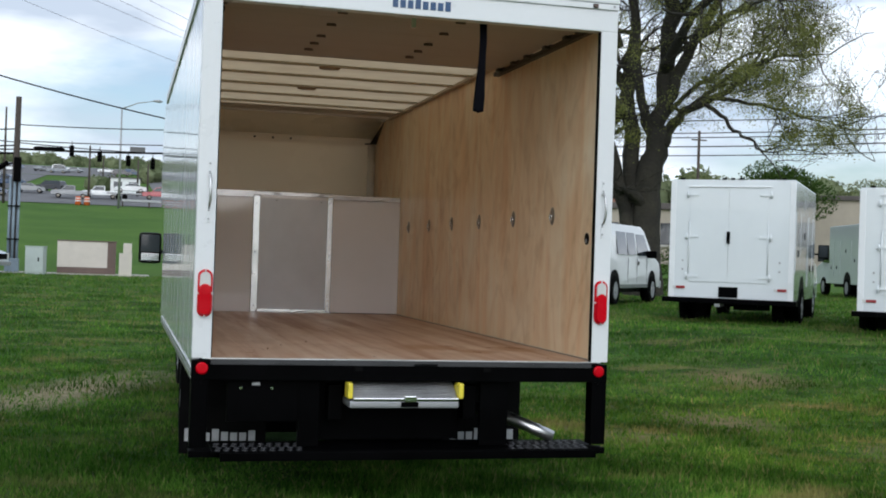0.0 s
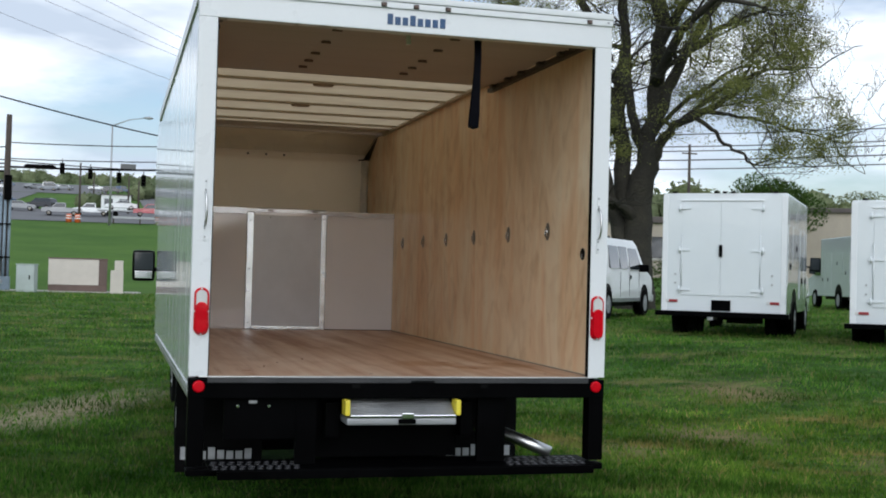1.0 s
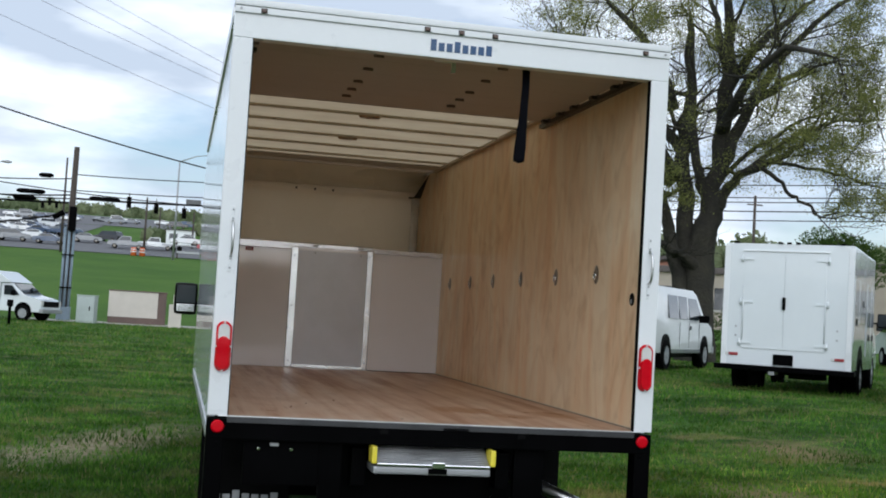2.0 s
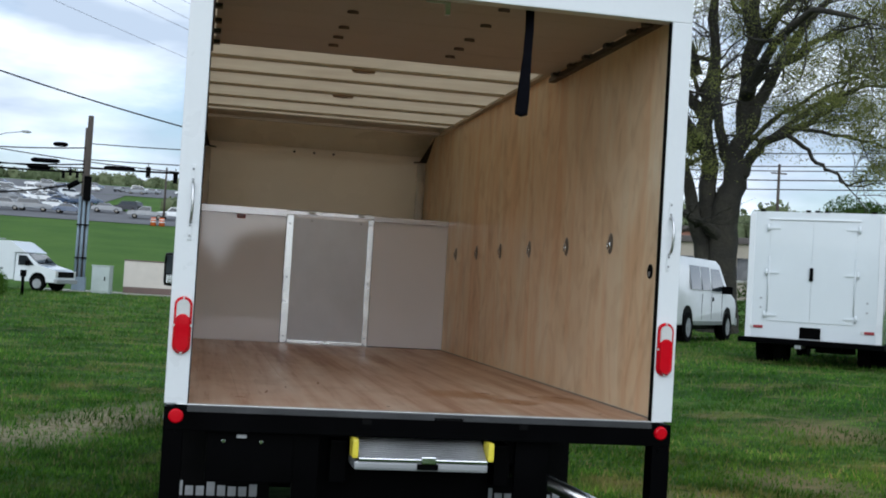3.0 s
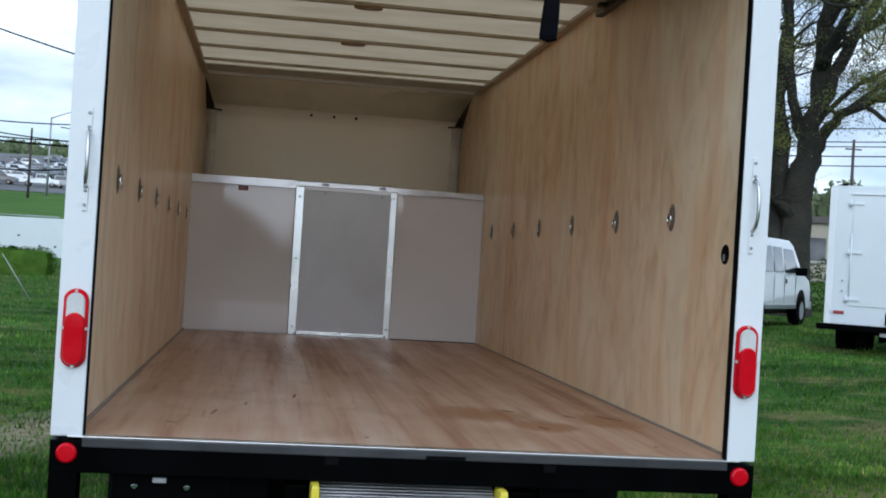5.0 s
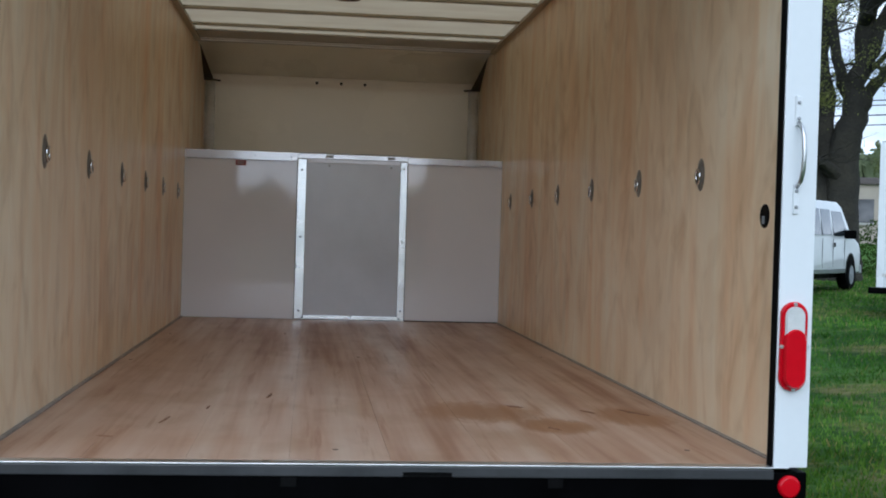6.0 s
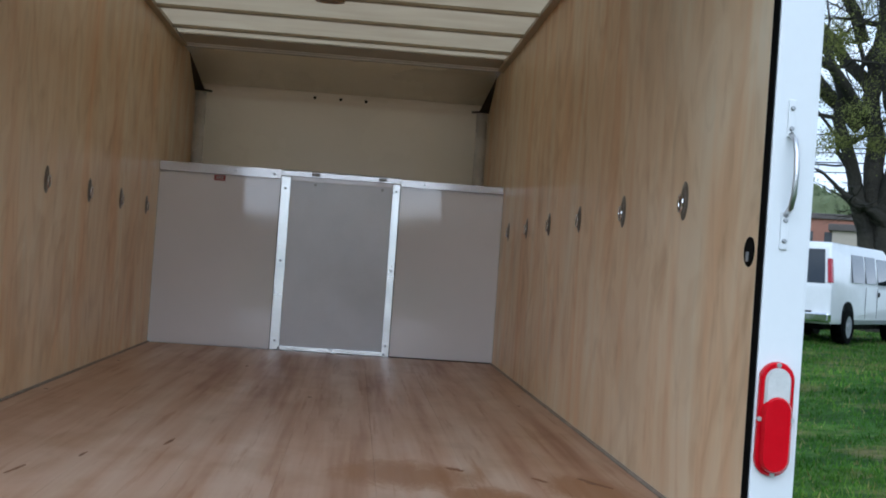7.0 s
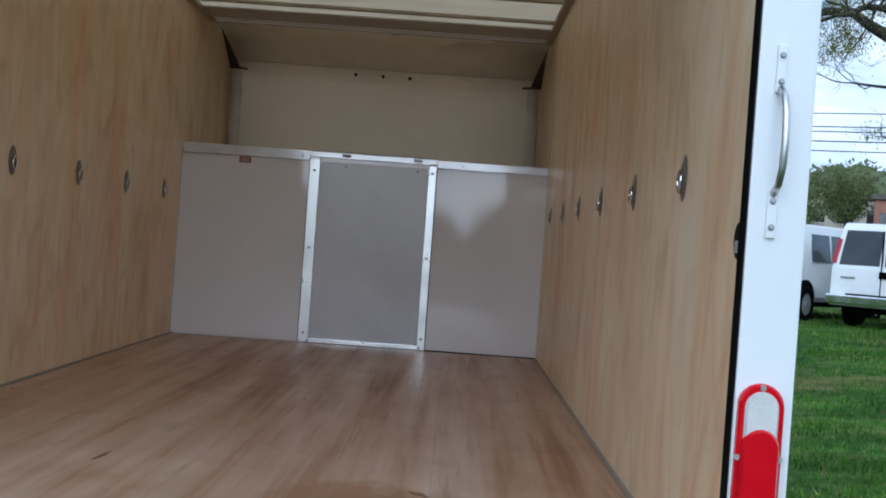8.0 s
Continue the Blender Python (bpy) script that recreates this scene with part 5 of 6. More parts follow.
part("splice_box", B(-0.05, 0.3, -0.42, -0.2, 4.4, 5.6, bevel=0.06), M_BLACK, t)
part("transformer", tube(bmesh.new(), [(-0.8, -0.3, 5.0), (-0.3, -0.3, 5.3)], 0.14, 10), M_BLACK, t)

hx, hy = at_ray(-11.9, 46, -0.74, -4.47)


def foliage(name, centres, material, label, category, leaf, per, seed, kind="", at=None, under=None):
    """Leaf clumps scattered through soft-edged lumps: centres hold x, y, z and three half sizes."""
    rng = np.random.default_rng(seed)
    vs, fs = [], []
    for cx, cy, cz, sx, sy, sz in centres:
        n = int(per * (sx * sy + sy * sz + sx * sz))
        d = rng.normal(size=(n, 3))
        d /= np.linalg.norm(d, axis=1)[:, None]
        r = 0.62 + 0.42 * rng.random(n) ** 0.7
        p = d * r[:, None] * np.array([sx, sy, sz]) + np.array([cx, cy, cz])
        u = rng.normal(size=(n, 3))
        u /= np.linalg.norm(u, axis=1)[:, None]
        w = np.cross(u, rng.normal(size=(n, 3)))
        w /= np.linalg.norm(w, axis=1)[:, None]
        size = leaf * (0.6 + 0.8 * rng.random(n))[:, None]
        base = len(vs)
        quad = np.stack([p - u * size, p + w * size * 0.55, p + u * size, p - w * size * 0.55], 1).reshape(-1, 3)
        vs.extend(map(tuple, quad))
        fs.extend((base + 4 * k, base + 4 * k + 1, base + 4 * k + 2, base + 4 * k + 3) for k in range(n))
    me = bpy.data.meshes.new(name)
    me.from_pydata(vs, [], fs)
    me.materials.append(material)
    return me


def bush(name, lumps, material, label, leaf, per, seed, kind=""):
    me = foliage(name, lumps, material, label, "bush", leaf, per, seed)
    return tagged(new(name, me), label, "hedge" if "hedge" in name else "bush", kind=kind)


rng = random.Random(5)
hz = ground_z(hx, hy)
bm = bmesh.new()
box(bm, -3.4, 2.1, -0.66, 0.62, -0.1, 0.86, bevel=0.3)
bmesh.ops.subdivide_edges(bm, edges=list(bm.edges), cuts=3, use_grid_fill=True)
for v in bm.verts:
    v.co += v.co.normalized() * 0.07 * noise.noise(v.co * 3)
hedge_leaf = foliage("hedge", [(-3.2 + 0.36 * k, 0, 0.42, 0.48, 0.75, 0.58) for k in range(15)], M_HEDGE, "", "", 0.026, 2400, 3)
bm.from_mesh(hedge_leaf)
solo("hedge", bm, M_HEDGE, "clipped bright green hedge on the lawn", "hedge", pose(hx, hy, hz))
x, y = at_ray(-7.95, 49, -1.0, -5.24)
t = thing("marker_post", "short dark post standing in the lawn", "post", pose(x, y, ground_z(x, y)))
part("post", tube(bmesh.new(), [(0, 0, -0.1), (0, 0, 0.72)], 0.06, 8), M_BLACK, t)
part("cap", B(-0.11, 0.11, -0.08, 0.08, 0.72, 0.98, bevel=0.02), M_BLACK, t)
solo("guy_rod", tube(bmesh.new(), [(-6.48, 24.47, 1.07), (-5.78, 24.47, 0.01)], 0.014, 6), M_GALV, "thin leaning metal rod stuck in the lawn", "rod")

# ---- far road and the lots above it ----
def strip(name, y0, y1, x0, x1, material, label, lift=0.06, n=24):
    bm = bmesh.new()
    rows = []
    for k in range(n + 1):
        x = x0 + (x1 - x0) * k / n
        rows.append([bm.verts.new((x, y, ground_z(x, y) + lift)) for y in (y0, (y0 + y1) / 2, y1)])
    for a, c in zip(rows, rows[1:]):
        bm.faces.new((a[0], c[0], c[1], a[1]))
        bm.faces.new((a[1], c[1], c[2], a[2]))
    bmesh.ops.recalc_face_normals(bm, faces=bm.faces)
    return solo(name, bm, material, label, "road", kind="structure")


strip("road", 158.3, 185.8, -260, 260, M_ROAD, "grey asphalt main road at the top of the bank", 0.08)
strip("upper_lot", 187.5, 282, -260, -19, M_ROAD, "grey asphalt car lot beyond the main road", 0.12)
strip("side_road", 187.5, 300, 3, 60, M_ROAD, "grey asphalt road climbing the hillside", 0.12)
strip("hill_lot", 284, 405, -300, -4, M_ROAD, "grey asphalt car lot on the hillside", 0.15)

for kind, colour, az, y, head in (("car", "blue", -5.7, 170, 95), ("pickup", "silver", -2.25, 170, -90), ("pickup", "white", -0.95, 172, -90), ("pickup", "red", 1.75, 170, -90),
                                  ("suv", "grey", -7.3, 171, 88), ("suv", "silver", -8.5, 170, 86), ("pickup", "white", -9.9, 170, 90), ("suv", "black", -11.5, 171, 88),
                                  ("car", "white", -6.6, 179, -88), ("car", "silver", -4.1, 179, 92), ("suv", "black", -3.3, 184, -60), ("car", "grey", -8.0, 181, 90), ("pickup", "silver", -13.5, 172, 90), ("car", "white", -10.9, 180, -90),
                                  ("suv", "white", 3.4, 172, -90), ("car", "silver", 5.5, 171, 90)):
    px = -1.65 + (y + 6.7) * math.tan(radians(az)) - 2.4 * math.sin(radians(head))
    car(kind, colour, facing(px, y, head, ground_z(px, y) + 0.08))
# a white car on a low flat-bed behind the white pickup
fx = -1.65 + 178.7 * math.tan(radians(0.35))
fz = ground_z(fx, 172) + 0.08
t = thing("flatbed_trailer", "dark low flat-bed trailer carrying a car", "trailer", pose(fx, 172, fz))
part("bed", B(-3.6, 3.2, -1.1, 1.1, 0.75, 0.95, bevel=0.03), M_GALV, t)
for x in (-2.0, -1.1):
    wheel_at = new("axle_pair")
    wheel_at.parent = t
    part("tyre", tube(bmesh.new(), [(x, -1.05, 0.38), (x, -0.8, 0.38)], 0.38, 16), M_RUBBER, wheel_at)
    part("tyre", tube(bmesh.new(), [(x, 0.8, 0.38), (x, 1.05, 0.38)], 0.38, 16), M_RUBBER, wheel_at)
car("car", "white", pose(fx + 1.9, 172, fz + 0.95, 0, 0, 90))
rng = random.Random(11)
for k in range(64):
    y = (194, 202, 212, 224, 238, 254)[k % 6] + rng.uniform(-1, 1)
    px = -1.65 + (y + 6.7) * math.tan(radians(-5.6 - 0.145 * k - 0.25 * rng.random()))
    car(rng.choice(["car", "suv", "car", "pickup"]), rng.choice(["white", "silver", "grey", "blue", "white", "grey", "black"]), facing(px, y, rng.choice([60, 85, 95, -80, 120]), ground_z(px, y) + 0.12))
for k in range(18):
    y = 306 + 12 * (k % 3)
    px = -1.65 + (y + 6.7) * math.tan(radians(-10.5 + 0.66 * k))
    car(rng.choice(["car", "suv"]), rng.choice(["white", "silver", "grey", "blue", "black", "silver"]), facing(px, y, rng.choice([30, 90, -80]), ground_z(px, y) + 0.15))

# guard rail and warning barrels at the road's edge
t = thing("guard_rail", "galvanised guard rail along the road", "guard rail")
gz = ground_z(5, 157.6)
part("rail", B(-2.0, 40, 157.4, 157.5, gz + 0.5, gz + 0.8, bevel=0.04), M_GALV, t)
for k in range(12):
    part("post", B(-2.0 + k * 3.4, -1.8 + k * 3.4, 157.52, 157.7, gz - 0.2, gz + 0.8), M_POLE, t)
for dx in (0, 1.0):
    x, y = -7.5 + dx * 1.1, 157.2
    t = thing("warning_barrel", "orange warning barrel with white bands", "barrel", pose(x, y, ground_z(x, y)), "warning barrels by the road")
    part("drum", tube(bmesh.new(), [(0, 0, 0), (0, 0, 1.1)], [0.4, 0.33], 12), M_ORANGE, t)
    part("band", tube(bmesh.new(), [(0, 0, 0.45), (0, 0, 0.6)], 0.41, 12), M_FRAME, t)
    part("band", tube(bmesh.new(), [(0, 0, 0.8), (0, 0, 0.92)], 0.38, 12), M_FRAME, t)

# ---- wires, signals and street lamps ----
def height_at(el, d, eye=1.42):
    return eye + d * math.tan(radians(el))


def sky_point(az, el, d):
    x, y = at_ray(az, d)
    return Vector((x, y, height_at(el, d)))


def cable(a, c, sag, r, label="sagging black overhead cable", n=24):
    a, c = Vector(a), Vector(c)
    pts = [a.lerp(c, k / n) - Vector((0, 0, sag * 4 * (k / n) * (1 - k / n))) for k in range(n + 1)]
    return solo("overhead_cable", tube(bmesh.new(), pts, r, 6), M_RUBBER, label, "cable", group="overhead cables")


pt = lambda dz: Vector((PX + 0.15, PY, PZ + dz))
cable(sky_point(-14.0, 9.6, 50), sky_point(4.2, 5.75, 66), 0.35, 0.035, "thick black overhead cable")
for dz, az2, el2, sag, r in ((7.2, 3.5, 5.85, 0.12, 0.025), (6.42, 3.5, 5.15, 0.12, 0.025), (6.02, 3.5, 4.78, 0.12, 0.05)):
    d2 = 64
    cable(pt(dz), sky_point(az2 * 1.7, el2, d2), sag, r)
for dz, az2, el2, sag, r in ((7.0, -18, 5.4, 0.5, 0.03), (6.2, -18, 5.0, 0.6, 0.035), (5.8, -18, 4.6, 0.35, 0.05), (5.4, -18, 4.6, 1.5, 0.04), (6.0, -18, 5.8, 0.7, 0.03)):
    cable(pt(dz), sky_point(az2, el2, 68), sag, r)
for az, el, w in ((-3.35, 4.45, 1.5), (-5.95, 5.32, 0.7), (-6.55, 4.55, 1.35), (-6.8, 4.24, 1.1)):
    p = sky_point(az, el, 63)
    solo("splice_case", tube(bmesh.new(), [p - Vector((w / 2, 0, 0)), p - Vector((w / 2 - 0.15, 0, 0)), p + Vector((w / 2 - 0.15, 0, 0)), p + Vector((w / 2, 0, 0))], [0.06, 0.12, 0.12, 0.06], 10), M_BLACK, "black cable splice case on a wire", "splice case", group="splice cases")


for el_a, el_b in ((14.1, 8.97), (14.98, 9.17), (15.86, 9.69), (12.65, 7.84)):
    cable(sky_point(-10, el_a, 95), sky_point(5, el_b, 95), 0.2, 0.013, "thin high overhead wire against the clouds")


def signal(p):
    t = thing("traffic_light", "black traffic light hanging from a span wire", "traffic light", Matrix.Translation(p), "traffic lights on the span wire")
    part("housing", B(-0.27, 0.27, -0.2, 0.2, -1.3, 0.0, bevel=0.05), M_BLACK, t)
    part("hanger", tube(bmesh.new(), [(0, 0, 0), (0, 0, 0.5)], 0.05, 6), M_BLACK, t)
    for k in range(3):
        part("visor", tube(bmesh.new(), [(0, -0.2, -0.25 - 0.40 * k), (0, -0.5, -0.25 - 0.40 * k)], 0.2, 10, caps=False), M_BLACK, t)


SPAN = 150
for az, el in ((-2.4, 4.66), (-1.17, 4.48), (0.1, 4.34), (1.2, 4.25)):
    signal(sky_point(az, el, SPAN))
for az, el in ((-5.6, 4.2), (-6.2, 4.15), (-5.9, 4.3)):
    signal(sky_point(az, el, 240))
cable(sky_point(-9, 4.95, SPAN), sky_point(4.5, 4.55, SPAN), 0.6, 0.06, "long span wire carrying traffic lights")
p = sky_point(0.5, 4.62, SPAN)
solo("street_sign", B(p.x - 0.9, p.x + 0.9, p.y - 0.05, p.y + 0.05, p.z - 0.35, p.z + 0.35, bevel=0.03), M_ROAD, "grey blank street sign on the span wire", "sign")


def street_lamp(az, d, el, reach):
    x, y = at_ray(az, d)
    z = ground_z(x, y)
    top = height_at(el, d) - z
    t = thing("street_lamp", "tall grey street lamp with a long arm", "street lamp", pose(x, y, z), "street lamps by the road")
    part("mast", tube(bmesh.new(), [(0, 0, 0), (0, 0, top)], [0.16, 0.09], 8), M_GALV, t)
    part("arm", tube(bmesh.new(), [(0, 0, top - 0.1), (reach * 0.5, 0, top + 0.75), (reach, 0, top + 1.1)], [0.08, 0.06, 0.05], 6), M_GALV, t)
    part("lamp_head", tube(bmesh.new(), [(reach - 0.2, 0, top + 1.12), (reach + 0.5, 0, top + 1.12), (reach + 1.0, 0, top + 1.1)], [0.1, 0.2, 0.08], 8), M_GALV, t)


street_lamp(-0.26, 158, 6.5, 4.0)
street_lamp(-9.45, 160, 5.35, 4.2)
for az, d, el in ((-1.6, 165, 4.7), (0.55, 188, 4.2), (-5.25, 160, 6.2), (1.0, 190, 4.0), (-10.2, 150, 4.8), (-1.0, 230, 4.3)):
    x, y = at_ray(az, d)
    z = ground_z(x, y)
    t = thing("far_pole", "thin dark utility pole", "pole", pose(x, y, z), "far poles")
    part("shaft", tube(bmesh.new(), [(0, 0, 0), (0, 0, height_at(el, d) - z)], [0.17, 0.11], 8), M_POLE, t)

# ---- trees ----
def grow(bm, tips, rng, p, d, length, r, depth):
    """A crooked branch that forks into thinner ones."""
    pts, rad = [p.copy()], [r]
    n = 5
    end = 0.75 if depth == 0 else 0.55
    for k in range(n):
        d = (d + Vector((rng.gauss(0, 0.25), rng.gauss(0, 0.25), rng.gauss(0.01, 0.2)))).normalized()
        p = p + d * length / n
        pts.append(p.copy())
        rad.append(r * (1 - end * (k + 1) / n))
    tube(bm, pts, rad, 6 if r > 0.05 else 3, caps=False)
    if depth == 0:
        tips.extend(pts[1:])
        return
    for k in range(rng.choice((3, 3, 4))):
        i = n if k == 0 else rng.randint(1, n)
        turn = Vector((rng.gauss(0, 1), rng.gauss(0, 1), rng.gauss(0, 0.7))).normalized()
        nd = (d + turn * (0.35 if k == 0 else rng.uniform(0.6, 1.1))).normalized()
        reach = length * rng.uniform(0.55, 0.8)
        if pts[i].x + nd.x * reach > 6.6 - 0.26 * abs(pts[i].z - 6.0):
            nd.x *= -0.5
        if pts[i].z + nd.z * reach < 4.9:
            nd.z = abs(nd.z)
        grow(bm, tips, rng, pts[i], nd, reach, max(0.009, rad[i] * (0.9 if k == 0 else 0.58)), depth - 1)
    tips.extend(pts[2:])


def oak(x, y, right_az):
    """A large tree: trunk and main limbs drawn out by hand, smaller ones grown; local u runs along the given compass angle."""
    rng = random.Random(21)
    t = thing("tree", "large old tree with dark bark and sparse new leaves", "tree", pose(x, y, ground_z(x, y), 0, 0, 90 - right_az))
    limbs = [
        ([(-0.05, 0, -0.3), (-0.08, 0, 1.0), (-0.05, 0, 3.0), (0.06, 0, 4.6), (0.24, 0, 5.7)], [0.78, 0.58, 0.50, 0.43, 0.36], 0),
        ([(-0.38, 0.1, 2.4), (-0.62, 0.2, 4.2), (-0.80, 0.3, 6.3), (-0.82, 0.4, 8.0), (-0.62, 0.5, 9.4), (-0.9, 0.6, 12.5)], [0.34, 0.31, 0.27, 0.23, 0.18, 0.08], 4),
        ([(-0.30, -0.1, 0.9), (-0.70, -0.2, 2.4), (-1.08, -0.3, 3.9), (-1.45, -0.5, 5.4), (-1.9, -0.9, 7.6), (-2.6, -1.4, 9.6)], [0.30, 0.26, 0.22, 0.18, 0.13, 0.06], 4),
        ([(0.12, -0.1, 5.3), (-0.20, -0.3, 6.2), (-0.5, -0.5, 7.7), (-0.7, -0.9, 9.6), (-0.9, -1.2, 11.5)], [0.20, 0.17, 0.14, 0.10, 0.05], 3),
        ([(0.22, 0, 5.4), (0.42, 0.1, 7.0), (0.48, 0.2, 8.6), (0.62, 0.3, 10.2), (0.5, 0.3, 12.0), (0.2, 0.2, 15.0)], [0.35, 0.29, 0.26, 0.23, 0.16, 0.07], 5),
        ([(0.60, 0.2, 9.6), (0.2, 0.0, 11.0), (-0.2, -0.2, 13.0)], [0.16, 0.12, 0.06], 3),
        ([(0.36, 0.1, 6.2), (0.72, 0.0, 7.2), (1.04, -0.1, 8.0), (1.46, -0.3, 8.95), (2.2, -0.5, 10.2), (3.3, -0.7, 11.4), (5.0, -0.9, 12.6)], [0.25, 0.22, 0.20, 0.17, 0.13, 0.09, 0.05], 6),
        ([(1.3, -0.2, 8.6), (2.3, -0.5, 9.5), (3.3, -0.8, 9.9), (4.6, -1.0, 10.5)], [0.12, 0.09, 0.05, 0.015], 5),
        ([(0.35, 0, 5.1), (0.75, -0.2, 5.9), (1.3, -0.5, 6.4), (2.2, -0.7, 6.8), (3.0, -0.9, 7.3), (3.6, -1.1, 8.3)], [0.20, 0.17, 0.14, 0.11, 0.08, 0.04], 5),
        ([(2.0, -0.7, 6.7), (3.2, -0.9, 6.5), (4.4, -1.1, 6.3), (5.6, -1.3, 5.9), (6.6, -1.4, 5.6)], [0.07, 0.055, 0.04, 0.025, 0.012], 5),
        ([(1.7, -0.6, 6.6), (2.3, -0.9, 6.1), (2.7, -1.0, 5.6), (3.3, -1.1, 5.3), (3.7, -1.2, 4.9), (4.3, -1.2, 5.1)], [0.08, 0.07, 0.06, 0.05, 0.035, 0.02], 1),
        ([(1.35, -0.4, 6.5), (2.6, 0.2, 7.6), (4.3, 0.6, 8.4), (6.0, 0.9, 8.5)], [0.09, 0.07, 0.045, 0.02], 5),
        ([(0.3, 0.2, 6.0), (1.6, 1.3, 7.5), (3.4, 2.6, 8.8), (5.4, 3.6, 9.4)], [0.10, 0.08, 0.05, 0.02], 5),
        ([(-1.1, 0.3, 6.0), (-2.6, 0.0, 7.6), (-4.4, -0.4, 8.6), (-6.6, -0.8, 8.2), (-7.8, -1.0, 7.3)], [0.24, 0.2, 0.14, 0.08, 0.04], 5),
        ([(-1.1, 0.3, 7.5), (-2.6, 1.4, 9.4), (-4.6, 2.0, 10.6), (-6.4, 2.2, 10.4)], [0.2, 0.16, 0.1, 0.05], 4),
        ([(-0.9, -0.4, 6.2), (-1.9, -2.2, 7.4), (-3.2, -3.8, 8.0), (-4.4, -5.0, 7.6)], [0.2, 0.15, 0.1, 0.05], 4),
        ([(0.4, -0.1, 7.8), (1.2, -2.2, 9.2), (2.2, -4.0, 9.8), (3.6, -5.2, 9.2)], [0.2, 0.15, 0.1, 0.05], 4),
        ([(0.45, 0.2, 9.0), (2.0, 1.0, 11.5), (3.8, 1.5, 13.0)], [0.2, 0.13, 0.06], 4),
        ([(-1.2, 0.4, 8.6), (-2.4, -0.4, 11.0), (-4.0, -0.8, 12.6)], [0.2, 0.13, 0.06], 4)]
    wood, tips = bmesh.new(), []
    for pts, rad, kids in limbs:
        vs = [Vector(p) for p in pts]
        fine, fr = [], []
        for i in range(len(vs) - 1):
            for k in range(3):
                f = k / 3
                fine.append(vs[i].lerp(vs[i + 1], f) + Vector((rng.gauss(0, 0.07), rng.gauss(0, 0.07), rng.gauss(0, 0.05))) * (1 if k else 0))
                fr.append(rad[i] + (rad[i + 1] - rad[i]) * f)
        fine.append(vs[-1])
        fr.append(min(rad[-1], 0.36 if kids == 0 else 0.012))
        tube(wood, fine, fr, 12 if rad[0] > 0.3 else 8)
        for k in range(int(kids * 1.25) + 1):
            i = rng.randint(len(fine) // 3, len(fine) - 1)
            d = (fine[i] - fine[max(0, i - 2)]).normalized()
            nd = (d * 0.7 + Vector((rng.gauss(0, 0.7), rng.gauss(0, 0.7), rng.gauss(0.0, 0.5)))).normalized()
            grow(wood, tips, rng, fine[i], nd, rng.uniform(1.5, 2.6), max(0.03, fr[i] * 0.42), 3)
    part("trunk", wood, M_BARK, t, "dark furrowed trunk and forking limbs")
    lrng = np.random.default_rng(8)
    tip = np.array([tuple(p) for p in tips])
    lush = np.array([noise.noise(p * 0.5) + 0.4 * noise.noise(p * 1.7) for p in tips]) + 0.3 * lrng.random(len(tips))
    lush += 0.14 * (tip[:, 0] > 2.2) * (tip[:, 2] < 9.5)
    tip = tip[(lush > 0.20) & (tip[:, 0] < 6.5 - 0.26 * np.abs(tip[:, 2] - 6.0)) & (tip[:, 2] > 4.9)]
    # the lower trunk and the fork stay clear of leaves
    clear = (np.abs(tip[:, 0] - 0.1) < 1.3) & (tip[:, 2] < 9.0) & (lrng.random(len(tip)) < 0.6)
    tip = tip[~clear]
    # at most a few leafy tips in each part of the crown, so that it stays open
    order = lrng.permutation(len(tip))
    count, even = {}, []
    for i in order:
        cell = tuple((tip[i] / 0.9).astype(int))
        count[cell] = count.get(cell, 0) + 1
        if count[cell] <= 9:
            even.append(i)
    tip = tip[even]
    total = 205000
    knot = tip[lrng.integers(0, len(tip), 2300)]
    wide = np.where(lrng.random(total) < 0.3, 1.8, 1.0)[:, None]
    pick = knot[lrng.integers(0, len(knot), total)] + lrng.normal(0, 1, (total, 3)) * np.array([0.17, 0.17, 0.13]) * wide
    n = len(pick)
    u = lrng.normal(size=(n, 3))
    u /= np.linalg.norm(u, axis=1)[:, None]
    w = np.cross(u, lrng.normal(size=(n, 3)))
    w /= np.linalg.norm(w, axis=1)[:, None]
    s = 0.026 * (0.6 + 0.9 * lrng.random(n))[:, None]
    quad = np.stack([pick - u * s, pick + w * s * 0.6, pick + u * s, pick - w * s * 0.6], 1).reshape(-1, 3)
    me = bpy.data.meshes.new("crown")
    me.from_pydata([tuple(v) for v in quad], [], [(4 * k, 4 * k + 1, 4 * k + 2, 4 * k + 3) for k in range(n)])
    me.materials.append(M_LEAF)
    c = new("crown", me)
    c.parent = t
    tagged(c, "sparse yellow-green spring leaves", kind="stuff")
    return t


tx, ty = at_ray(24.55, 42)
oak(tx, ty, 24.55 + 90)

